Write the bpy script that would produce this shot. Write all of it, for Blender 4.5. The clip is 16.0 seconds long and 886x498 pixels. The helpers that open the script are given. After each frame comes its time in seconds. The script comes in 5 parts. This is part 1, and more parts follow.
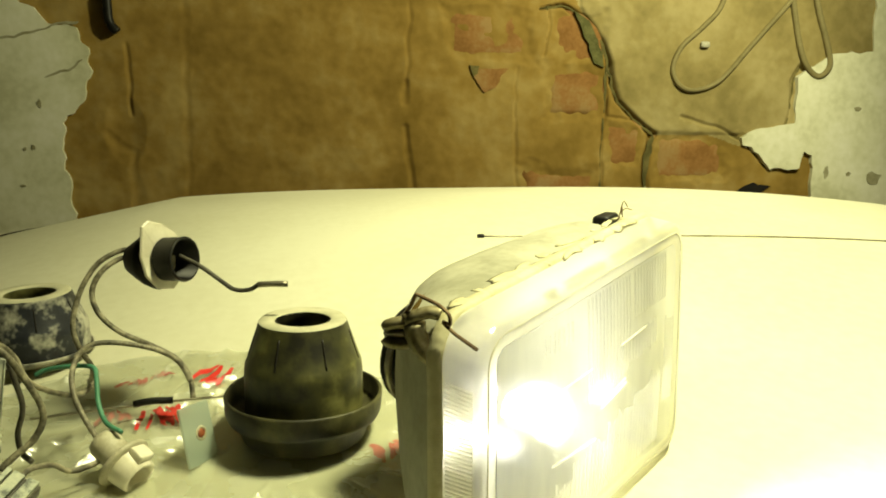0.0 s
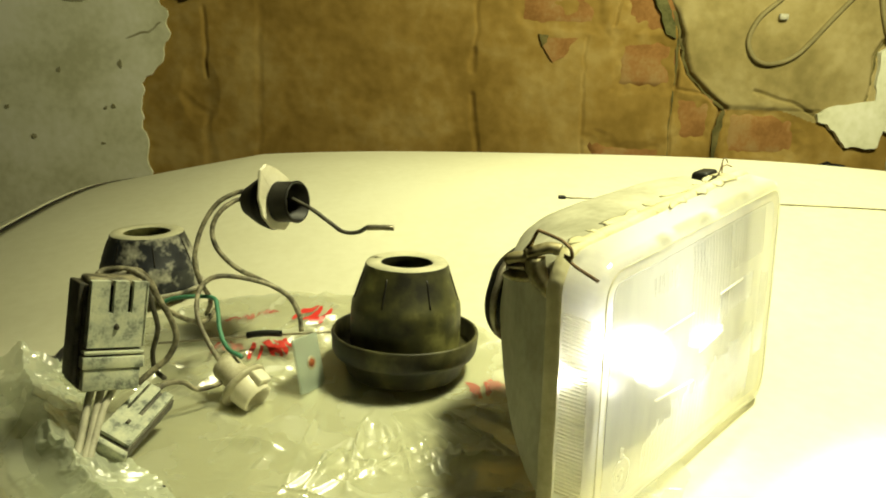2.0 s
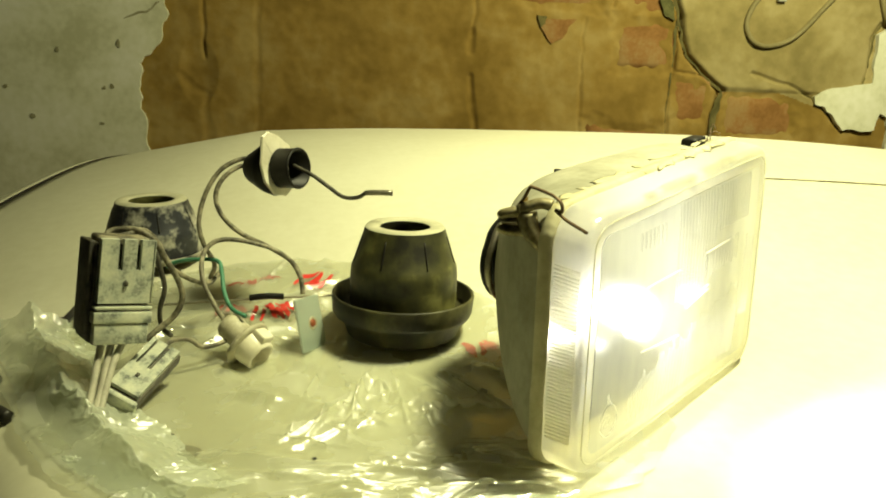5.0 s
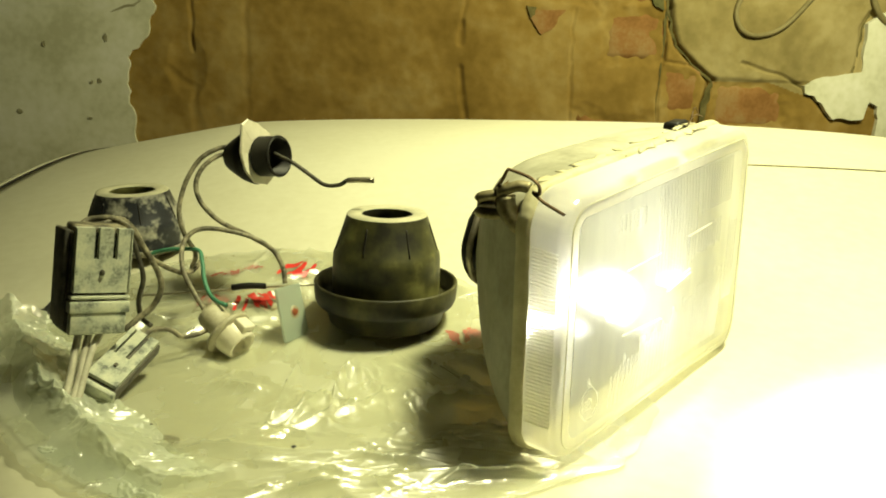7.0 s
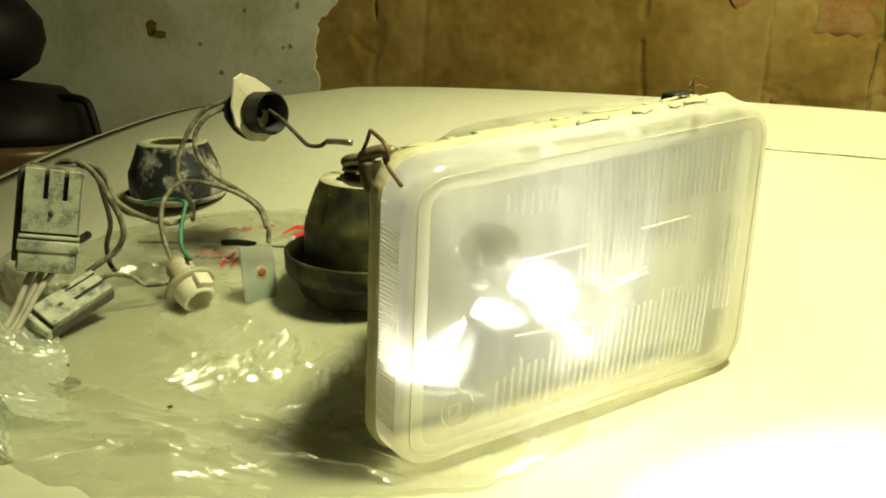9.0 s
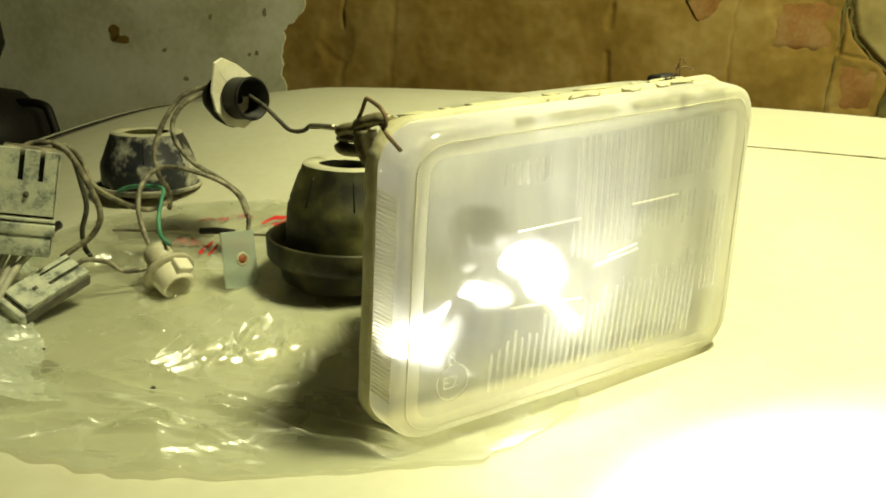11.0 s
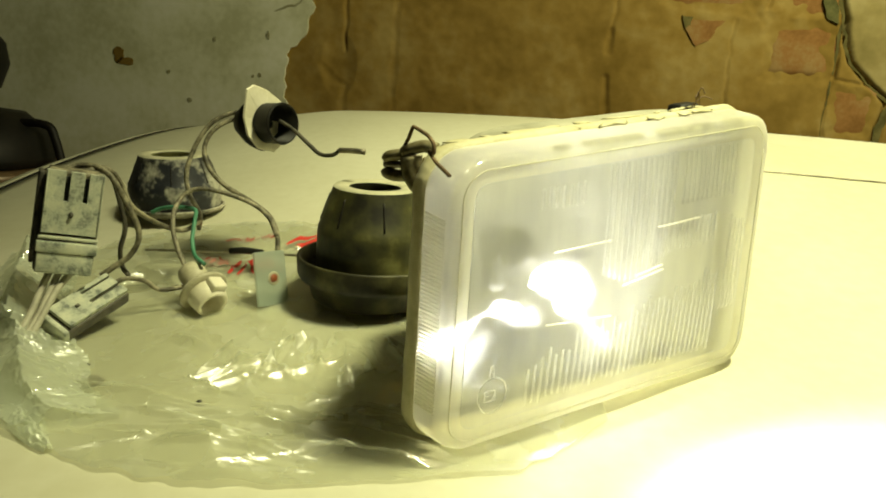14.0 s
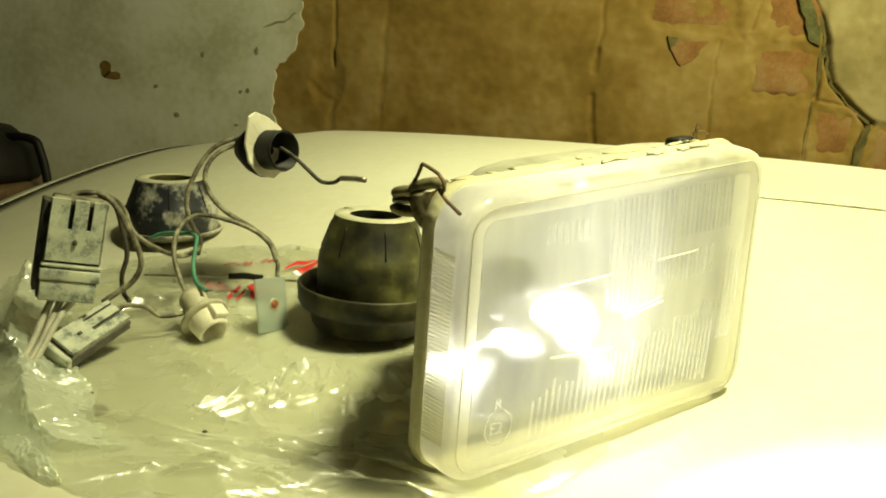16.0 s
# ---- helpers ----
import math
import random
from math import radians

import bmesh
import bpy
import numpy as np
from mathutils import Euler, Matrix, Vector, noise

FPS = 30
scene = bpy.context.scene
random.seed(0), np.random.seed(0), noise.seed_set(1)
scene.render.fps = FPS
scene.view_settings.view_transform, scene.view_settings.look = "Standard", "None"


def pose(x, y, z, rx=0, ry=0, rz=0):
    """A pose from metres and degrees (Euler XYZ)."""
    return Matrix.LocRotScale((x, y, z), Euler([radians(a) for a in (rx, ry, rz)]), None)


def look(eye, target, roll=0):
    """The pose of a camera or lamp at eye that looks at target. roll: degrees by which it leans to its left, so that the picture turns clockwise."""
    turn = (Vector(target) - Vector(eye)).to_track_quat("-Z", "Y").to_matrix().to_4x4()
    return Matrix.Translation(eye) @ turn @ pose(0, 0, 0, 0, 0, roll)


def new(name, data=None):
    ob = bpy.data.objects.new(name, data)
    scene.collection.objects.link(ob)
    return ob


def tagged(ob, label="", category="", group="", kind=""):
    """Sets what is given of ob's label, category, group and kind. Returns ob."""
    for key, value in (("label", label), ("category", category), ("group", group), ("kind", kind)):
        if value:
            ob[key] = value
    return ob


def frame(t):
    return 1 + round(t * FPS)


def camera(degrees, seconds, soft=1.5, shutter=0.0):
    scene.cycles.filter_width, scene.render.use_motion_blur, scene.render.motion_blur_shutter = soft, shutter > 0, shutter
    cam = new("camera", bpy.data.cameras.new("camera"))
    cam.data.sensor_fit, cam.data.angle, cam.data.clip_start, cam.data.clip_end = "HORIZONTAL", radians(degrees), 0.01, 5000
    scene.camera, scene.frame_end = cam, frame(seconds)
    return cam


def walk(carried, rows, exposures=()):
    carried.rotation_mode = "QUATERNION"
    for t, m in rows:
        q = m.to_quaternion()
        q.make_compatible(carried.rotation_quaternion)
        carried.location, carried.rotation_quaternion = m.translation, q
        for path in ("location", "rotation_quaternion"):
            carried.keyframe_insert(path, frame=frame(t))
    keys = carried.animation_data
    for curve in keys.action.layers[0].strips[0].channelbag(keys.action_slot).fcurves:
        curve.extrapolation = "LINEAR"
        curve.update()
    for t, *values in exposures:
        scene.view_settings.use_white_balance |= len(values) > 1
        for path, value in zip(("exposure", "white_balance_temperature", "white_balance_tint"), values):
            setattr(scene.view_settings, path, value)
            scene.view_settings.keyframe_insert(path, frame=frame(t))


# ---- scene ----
cam = camera(61.0, 16.0, soft=1.9)
PATH = [
    (0, (-0.0664, -0.3051, 1.1157), (0.2305, 1.6473, 0.8000), 0.00),
    (0.5, (-0.0705, -0.3059, 1.1147), (0.2155, 1.6481, 0.7981), 0.41),
    (1, (-0.0875, -0.3140, 1.1124), (0.1290, 1.6432, 0.7628), 0.79),
    (1.5, (-0.0928, -0.3171, 1.1032), (0.0999, 1.6330, 0.7031), 0.92),
    (2, (-0.1008, -0.3279, 1.1036), (0.0543, 1.6275, 0.7134), 1.36),
    (2.5, (-0.1014, -0.3313, 1.1008), (0.0458, 1.6229, 0.7012), 1.68),
    (3, (-0.0993, -0.3393, 1.0948), (0.0549, 1.6120, 0.6841), 1.71),
    (3.5, (-0.1015, -0.3427, 1.0919), (0.0487, 1.6063, 0.6688), 1.66),
    (6, (-0.1011, -0.3493, 1.0935), (0.0650, 1.5965, 0.6619), 1.47),
    (6.5, (-0.1019, -0.3498, 1.0922), (0.0571, 1.5957, 0.6562), 1.29),
    (7, (-0.0931, -0.3452, 1.0878), (0.0844, 1.5962, 0.6415), 1.11),
    (7.5, (-0.0716, -0.3380, 1.0861), (0.0967, 1.6034, 0.6360), 0.73),
    (8, (-0.0262, -0.3413, 1.0845), (0.0219, 1.5967, 0.5927), 0.29),
    (8.5, (0.0265, -0.3263, 1.0834), (-0.1326, 1.5994, 0.5672), 1.76),
    (9, (0.0569, -0.2969, 1.0813), (-0.2804, 1.6038, 0.5583), 2.70),
    (11.5, (0.0408, -0.3035, 1.0581), (-0.1958, 1.6229, 0.5753), 3.44),
    (12, (0.0381, -0.3068, 1.0557), (-0.2073, 1.6181, 0.5714), 3.41),
    (12.5, (0.0379, -0.3107, 1.0557), (-0.2096, 1.6150, 0.5759), 3.44),
    (13, (0.0319, -0.3149, 1.0644), (-0.1978, 1.6219, 0.6216), 3.82),
    (13.5, (0.0278, -0.3162, 1.0625), (-0.2107, 1.6182, 0.6140), 3.98),
    (14, (0.0268, -0.3211, 1.0652), (-0.2122, 1.6171, 0.6340), 3.64),
    (14.5, (0.0287, -0.3159, 1.0647), (-0.1752, 1.6254, 0.6294), 3.70),
    (15, (0.0210, -0.3226, 1.0730), (-0.1845, 1.6250, 0.6672), 3.62),
    (15.5, (0.0171, -0.3276, 1.0731), (-0.1861, 1.6211, 0.6716), 3.97),
    (16, (0.0162, -0.3268, 1.0751), (-0.1856, 1.6239, 0.6823), 4.12),
]
walk(cam, [(t, look(eye, target, roll)) for t, eye, target, roll in PATH], [(0, 0.0), (2, 0.05), (7, 0.08), (8.3, -0.19), (12.5, -0.28), (14.6, -0.24), (16, -0.03)])

# ---- light ----
world = bpy.data.worlds.new("world")
scene.world = world
world.use_nodes = True
world.node_tree.nodes["Background"].inputs[0].default_value = (1.0, 0.93, 0.66, 1)
world.node_tree.nodes["Background"].inputs[1].default_value = 0.003

WARM = (0.958, 0.944, 0.53)

# spots added out of view, fixtures unknown: towards the broken wall, over the bonnet
wall_data = bpy.data.lights.new("wall_spot", "SPOT")
wall_data.energy, wall_data.color, wall_data.shadow_soft_size = 228, WARM, 0.10
wall_data.spot_size, wall_data.spot_blend = radians(134), 0.6
new("wall_spot", wall_data).matrix_world = look((1.46, 1.05, 2.35), (0.26, 2.70, 1.15))
bonnet_data = bpy.data.lights.new("bonnet_spot", "SPOT")
bonnet_data.energy, bonnet_data.color, bonnet_data.shadow_soft_size = 155, WARM, 0.10
bonnet_data.spot_size, bonnet_data.spot_blend = radians(99), 1.0
new("bonnet_spot", bonnet_data).matrix_world = look((0.34, 0.03, 2.02), (0.43, 0.23, 0.95))


# ---- materials ----
def material(name, colors, rough=0.6, metal=0.0, scale=20.0, bump=0.2, fine=8.0, depth=0.002, coat=0.0, spec=0.5):
    """Principled surface: two to three colours mixed by coarse and fine noise, with fine relief."""
    m = bpy.data.materials.new(name)
    m.use_nodes = True
    nt = m.node_tree
    n, l = nt.nodes, nt.links
    b = n["Principled BSDF"]
    tc = n.new("ShaderNodeTexCoord")
    coarse, grain = n.new("ShaderNodeTexNoise"), n.new("ShaderNodeTexNoise")
    coarse.inputs["Scale"].default_value, grain.inputs["Scale"].default_value = scale, scale * fine
    coarse.inputs["Detail"].default_value, grain.inputs["Detail"].default_value = 6, 4
    for t in (coarse, grain):
        l.new(tc.outputs["Object"], t.inputs["Vector"])
    add = n.new("ShaderNodeMath")
    add.operation = "MULTIPLY_ADD"
    add.inputs[1].default_value, add.inputs[2].default_value = 0.35, -0.17
    l.new(grain.outputs["Fac"], add.inputs[0])
    both = n.new("ShaderNodeMath")
    both.operation = "ADD"
    l.new(coarse.outputs["Fac"], both.inputs[0])
    l.new(add.outputs[0], both.inputs[1])
    ramp = n.new("ShaderNodeValToRGB")
    ramp.color_ramp.elements[0].position, ramp.color_ramp.elements[1].position = 0.33, 0.66
    ramp.color_ramp.elements[0].color, ramp.color_ramp.elements[1].color = (*colors[0], 1), (*colors[-1], 1)
    for i, c in enumerate(colors[1:-1]):
        ramp.color_ramp.elements.new(0.33 + 0.33 * (i + 1) / (len(colors) - 1)).color = (*c, 1)
    l.new(both.outputs[0], ramp.inputs[0])
    l.new(ramp.outputs[0], b.inputs["Base Color"])
    b.inputs["Roughness"].default_value, b.inputs["Metallic"].default_value = rough, metal
    b.inputs["Coat Weight"].default_value, b.inputs["Specular IOR Level"].default_value = coat, spec
    if bump:
        bm_ = n.new("ShaderNodeBump")
        bm_.inputs["Strength"].default_value, bm_.inputs["Distance"].default_value = bump, depth
        l.new(both.outputs[0], bm_.inputs["Height"])
        l.new(bm_.outputs[0], b.inputs["Normal"])
    return m


def film(name, clear, gloss, milk, rough=0.08, scale=60.0, bump=0.5, depth=0.002, tint=(1, 1, 1), milk_color=(0.8, 0.8, 0.75), gloss_color=(1, 1, 1), glow=0.5, stretch=None, haze=0.0, blur=0.45, facet=0.55, patchy=None):
    """Thin clear sheet: transparent, glossy and milky shares, crinkled by noise; haze is the share that fluted glass scatters."""
    m = bpy.data.materials.new(name)
    m.use_nodes = True
    nt = m.node_tree
    n, l = nt.nodes, nt.links
    n.remove(n["Principled BSDF"])
    out = n["Material Output"]
    tr, gl, df, tl = (n.new("ShaderNodeBsdf" + k) for k in ("Transparent", "Glossy", "Diffuse", "Translucent"))
    tr.inputs["Color"].default_value = (*tint, 1)
    gl.inputs["Color"].default_value = (*gloss_color, 1)
    gl.inputs["Roughness"].default_value = rough
    df.inputs["Color"].default_value = tl.inputs["Color"].default_value = (*milk_color, 1)
    tc, no, bp = n.new("ShaderNodeTexCoord"), n.new("ShaderNodeTexNoise"), n.new("ShaderNodeBump")
    no.inputs["Scale"].default_value, no.inputs["Detail"].default_value = scale, 5
    bp.inputs["Strength"].default_value, bp.inputs["Distance"].default_value = bump, depth
    l.new(tc.outputs["Object"], no.inputs["Vector"])
    l.new(no.outputs["Fac"], bp.inputs["Height"])
    if stretch:
        mp, ridge = n.new("ShaderNodeMapping"), n.new("ShaderNodeMath")
        mp.inputs["Rotation"].default_value, mp.inputs["Scale"].default_value = (0, 0, 1.0), stretch
        no.inputs["Distortion"].default_value = 0.6
        l.new(tc.outputs["Object"], mp.inputs["Vector"])
        l.new(mp.outputs["Vector"], no.inputs["Vector"])
        ridge.operation, ridge.inputs[1].default_value = "PINGPONG", 0.12
        l.new(no.outputs["Fac"], ridge.inputs[0])
        # flat facets between the creases, each tilted its own way
        vo, away, tilt, dot, both = n.new("ShaderNodeTexVoronoi"), n.new("ShaderNodeVectorMath"), n.new("ShaderNodeVectorMath"), n.new("ShaderNodeVectorMath"), n.new("ShaderNodeMath")
        vo.inputs["Scale"].default_value, vo.inputs["Detail"].default_value = 1.0, 0
        big = n.new("ShaderNodeVectorMath")
        big.operation, big.inputs[3].default_value = "SCALE", scale * 1.3
        l.new(mp.outputs["Vector"], big.inputs[0])
        l.new(big.outputs["Vector"], vo.inputs["Vector"])
        away.operation = tilt.operation = "SUBTRACT"
        l.new(big.outputs["Vector"], away.inputs[0])
        l.new(vo.outputs["Position"], away.inputs[1])
        l.new(vo.outputs["Color"], tilt.inputs[0])
        tilt.inputs[1].default_value = (0.5, 0.5, 0.5)
        dot.operation = "DOT_PRODUCT"
        l.new(away.outputs["Vector"], dot.inputs[0])
        l.new(tilt.outputs["Vector"], dot.inputs[1])
        both.operation, both.inputs[1].default_value = "MULTIPLY_ADD", facet
        l.new(dot.outputs["Value"], both.inputs[0])
        l.new(ridge.outputs[0], both.inputs[2])
        l.new(both.outputs[0], bp.inputs["Height"])
        # some of the film shines sharply, some of it softly
        dull, how = n.new("ShaderNodeTexNoise"), n.new("ShaderNodeMapRange")
        dull.inputs["Scale"].default_value, dull.inputs["Detail"].default_value = 34, 3
        how.inputs["From Min"].default_value, how.inputs["From Max"].default_value = 0.38, 0.62
        how.inputs["To Min"].default_value, how.inputs["To Max"].default_value = rough * 0.45, rough * 3.0
        l.new(tc.outputs["Object"], dull.inputs["Vector"])
        l.new(dull.outputs["Fac"], how.inputs["Value"])
        l.new(how.outputs["Result"], gl.inputs["Roughness"])
    l.new(bp.outputs[0], gl.inputs["Normal"])
    milky, a, b_ = (n.new("ShaderNodeMixShader") for _ in range(3))
    milky.inputs[0].default_value = glow
    l.new(df.outputs[0], milky.inputs[1])
    l.new(tl.outputs[0], milky.inputs[2])
    a.inputs[0].default_value = milk / (milk + clear)
    l.new(tr.outputs[0], a.inputs[1])
    if haze:
        rf, hz = n.new("ShaderNodeBsdfRefraction"), n.new("ShaderNodeMixShader")
        rf.distribution = "GGX"
        rf.inputs["Color"].default_value = (*tint, 1)
        rf.inputs["IOR"].default_value, rf.inputs["Roughness"].default_value = 1.1, blur
        hz.inputs[0].default_value = haze
        l.new(tr.outputs[0], hz.inputs[1])
        l.new(rf.outputs[0], hz.inputs[2])
        l.new(hz.outputs[0], a.inputs[1])
    l.new(milky.outputs[0], a.inputs[2])
    if patchy:
        # dirt lies in patches and runs
        mp, st, rg = n.new("ShaderNodeMapping"), n.new("ShaderNodeTexNoise"), n.new("ShaderNodeMapRange")
        mp.inputs["Scale"].default_value = patchy
        st.inputs["Scale"].default_value, st.inputs["Detail"].default_value = 1.0, 6
        rg.inputs["From Min"].default_value, rg.inputs["From Max"].default_value = 0.3, 0.7
        rg.inputs["To Min"].default_value, rg.inputs["To Max"].default_value = 0.62 * milk / (milk + clear), min(0.95, 1.32 * milk / (milk + clear))
        l.new(tc.outputs["Object"], mp.inputs["Vector"])
        l.new(mp.outputs["Vector"], st.inputs["Vector"])
        l.new(st.outputs["Fac"], rg.inputs["Value"])
        l.new(rg.outputs["Result"], a.inputs[0])
    b_.inputs[0].default_value = gloss
    l.new(a.outputs[0], b_.inputs[1])
    l.new(gl.outputs[0], b_.inputs[2])
    l.new(b_.outputs[0], out.inputs["Surface"])
    return m


def glowing(name, color, strength):
    m = bpy.data.materials.new(name)
    m.use_nodes = True
    b = m.node_tree.nodes["Principled BSDF"]
    b.inputs["Emission Color"].default_value, b.inputs["Emission Strength"].default_value = (*color, 1), strength
    return m


PAINT = material("cream_car_paint", [(0.49, 0.475, 0.335), (0.57, 0.56, 0.425)], 0.52, 0, 3.0, 0.04, 30, 0.0006, spec=0.35)
RENDER = material("brown_mud_render", [(0.18, 0.112, 0.024), (0.260, 0.166, 0.042), (0.34, 0.240, 0.082)], 0.95, 0, 2.6, 0.5, 7, 0.006, spec=0.1)
PLASTER = material("white_lime_plaster", [(0.52, 0.51, 0.34), (0.66, 0.65, 0.48), (0.75, 0.735, 0.60)], 0.9, 0, 3.0, 0.35, 12, 0.004, spec=0.15)
BRICK = material("red_clay_brick", [(0.20, 0.098, 0.030), (0.265, 0.134, 0.045), (0.30, 0.190, 0.075)], 0.92, 0, 8.0, 0.5, 9, 0.004, spec=0.1)
RENDER_PALE = material("grey_olive_clay_coat", [(0.205, 0.162, 0.062), (0.280, 0.222, 0.090), (0.355, 0.290, 0.135)], 0.95, 0, 3.4, 0.5, 7, 0.005, spec=0.1)
DARK_GREEN = material("dark_green_patch", [(0.075, 0.075, 0.028), (0.16, 0.15, 0.06)], 0.9, 0, 22, 0.4, 6, 0.004, spec=0.1)
CRACK = material("dark_crack_brown", [(0.075, 0.066, 0.026), (0.16, 0.135, 0.052)], 1.0, 0, 18, 0.6, 6, 0.006, spec=0.0)
CONCRETE = material("grey_concrete", [(0.14, 0.135, 0.11), (0.22, 0.21, 0.18)], 0.9, 0, 2.5, 0.3, 12, 0.004)
RUBBER = material("dusty_black_rubber", [(0.010, 0.0096, 0.004), (0.060, 0.058, 0.017), (0.20, 0.192, 0.062)], 0.5, 0, 19, 0.2, 5, 0.001)
RUBBER_CUP = material("darker_cup_rubber", [(0.006, 0.0056, 0.003), (0.026, 0.024, 0.009), (0.085, 0.08, 0.032)], 0.55, 0, 22, 0.2, 5, 0.001, spec=0.3)
RUBBER_DUST = material("dust_caked_rubber", [(0.006, 0.007, 0.010), (0.018, 0.020, 0.026), (0.42, 0.41, 0.33)], 0.42, 0, 34, 0.4, 6, 0.002)
MUD = material("dried_pale_mud_on_rubber", [(0.05, 0.05, 0.04), (0.34, 0.32, 0.24), (0.50, 0.47, 0.36)], 0.85, 0, 30, 0.5, 6, 0.002)
RUBBER_TOP = material("pale_dusty_rubber_face", [(0.34, 0.33, 0.22), (0.46, 0.44, 0.30)], 0.8, 0, 60, 0.2, 6, 0.0006)
BLACK = material("black_plastic", [(0.004, 0.004, 0.0035), (0.014, 0.013, 0.010)], 0.5, 0, 40, 0.15, 8, 0.0006, spec=0.25)
GREY_PLASTIC = material("dusty_grey_plastic", [(0.15, 0.165, 0.14), (0.43, 0.45, 0.35), (0.55, 0.56, 0.42)], 0.78, 0, 110, 0.35, 6, 0.0012)
BEIGE_PLASTIC = material("dusty_beige_plastic", [(0.34, 0.31, 0.20), (0.50, 0.47, 0.33)], 0.55, 0, 80, 0.2, 6, 0.0008)
IVORY = material("ivory_plastic", [(0.62, 0.58, 0.42), (0.74, 0.70, 0.55)], 0.4, 0, 70, 0.1, 6, 0.0005)
WIRE = material("grey_brown_wire_sleeve", [(0.045, 0.040, 0.026), (0.15, 0.135, 0.085), (0.34, 0.31, 0.20)], 0.6, 0, 120, 0.2, 6, 0.0006)
WIRE_DARK = material("dark_wire_sleeve", [(0.03, 0.028, 0.02), (0.10, 0.09, 0.06)], 0.6, 0, 120, 0.2, 6, 0.0006)
WIRE_PALE = material("pale_dusty_wire_sleeve", [(0.34, 0.32, 0.24), (0.48, 0.46, 0.35)], 0.6, 0, 120, 0.2, 6, 0.0006)
WIRE_GREEN = material("green_wire_sleeve", [(0.03, 0.15, 0.08), (0.07, 0.24, 0.14)], 0.55, 0, 120, 0.2, 6, 0.0006)
STEEL = material("worn_steel", [(0.20, 0.18, 0.13), (0.42, 0.38, 0.28)], 0.42, 0.85, 90, 0.2, 6, 0.0005)
RUSTY = material("rusty_wire", [(0.09, 0.055, 0.025), (0.22, 0.15, 0.08)], 0.7, 0.5, 150, 0.3, 5, 0.0006)
HOUSING = material("dull_metal_housing", [(0.25, 0.245, 0.17), (0.40, 0.39, 0.29)], 0.6, 0.0, 30, 0.2, 7, 0.001)
HOUSING_TOP = material("dusty_yellowed_sealant", [(0.42, 0.39, 0.22), (0.60, 0.56, 0.36)], 0.6, 0, 45, 0.35, 7, 0.0016)
BRASSY = material("worn_brass_casting", [(0.06, 0.052, 0.025), (0.20, 0.17, 0.08), (0.32, 0.29, 0.17)], 0.5, 0.5, 70, 0.3, 6, 0.001)
MIRROR = material("silvered_reflector", [(0.40, 0.40, 0.385), (0.50, 0.50, 0.485)], 0.08, 1.0, 12, 0.02, 6, 0.0005)
DULL = material("dulled_reflector_plate", [(0.24, 0.24, 0.20), (0.33, 0.33, 0.28)], 0.5, 0.3, 25, 0.1, 6, 0.0006)
RED = material("red_print_ink", [(0.46, 0.010, 0.010), (0.58, 0.05, 0.035)], 0.35, 0, 60, 0.1, 5, 0.0005)
RUST_RED = material("faded_rust_red_paint", [(0.14, 0.035, 0.012), (0.30, 0.09, 0.03)], 0.5, 0, 160, 0.2, 5, 0.0004)
COPPERY = material("brown_enamel", [(0.13, 0.08, 0.04), (0.22, 0.14, 0.075)], 0.35, 0.2, 5, 0.1, 8, 0.002)
SOOT = material("sooty_dark_metal", [(0.003, 0.0025, 0.002), (0.012, 0.008, 0.005)], 0.6, 0.2, 6, 0.3, 8, 0.004)
STAIN = material("grey_green_stain", [(0.24, 0.22, 0.12), (0.36, 0.34, 0.22)], 0.9, 0, 30, 0.3, 6, 0.002)
OIL = material("brown_oil_stain", [(0.10, 0.085, 0.035), (0.17, 0.15, 0.07)], 0.3, 0, 60, 0.1, 6, 0.0004)
GREASE = material("greasy_black_metal", [(0.006, 0.006, 0.005), (0.03, 0.027, 0.02)], 0.5, 0.3, 60, 0.5, 6, 0.003)
CABLE = material("flat_grey_cable", [(0.17, 0.140, 0.055), (0.24, 0.20, 0.085)], 0.8, 0, 10, 0.2, 8, 0.002)
BAG = film("clear_plastic_bag", 0.74, 0.26, 0.28, 0.13, 260, 1.0, 0.0013, milk_color=(0.86, 0.89, 0.70), tint=(0.995, 1.0, 0.95), stretch=(0.10, 1.0, 1.0), facet=0.30)
BAG_MILK = film("crushed_milky_film", 0.48, 0.22, 0.62, 0.14, 150, 0.9, 0.0013, milk_color=(0.86, 0.91, 0.74), stretch=(0.25, 1.0, 1.0), facet=0.25)
GLASS = film("dirty_headlight_glass", 0.58, 0.05, 0.46, 0.08, 30, 0.08, 0.001, milk_color=(0.78, 0.78, 0.66), tint=(1.0, 1.0, 0.98), glow=0.10, haze=0.45, blur=0.42, patchy=(70, 70, 22))
GLASS_SIDE = film("frosted_headlight_glass", 0.46, 0.14, 0.52, 0.07, 60, 0.2, 0.001, milk_color=(0.80, 0.78, 0.60), tint=(1.0, 0.98, 0.84), glow=0.3, haze=0.7, blur=0.9, patchy=(260, 260, 120))
FROST = film("pale_edge_glow_film", 0.35, 0.08, 0.65, 0.2, 60, 0.2, 0.001, milk_color=(0.72, 0.76, 0.66), glow=0.5, haze=0.8, blur=0.9)
TAB = film("pale_green_plastic", 0.50, 0.10, 0.50, 0.2, 60, 0.2, 0.001, milk_color=(0.50, 0.60, 0.50), glow=0.35, haze=0.5, blur=0.6)
FLUTE = film("fluted_headlight_glass", 0.88, 0.12, 0.08, 0.06, 30, 0.1, 0.001, milk_color=(0.72, 0.71, 0.62))
BULB = glowing("lit_bulb_glass", (1.0, 0.99, 0.90), 105)


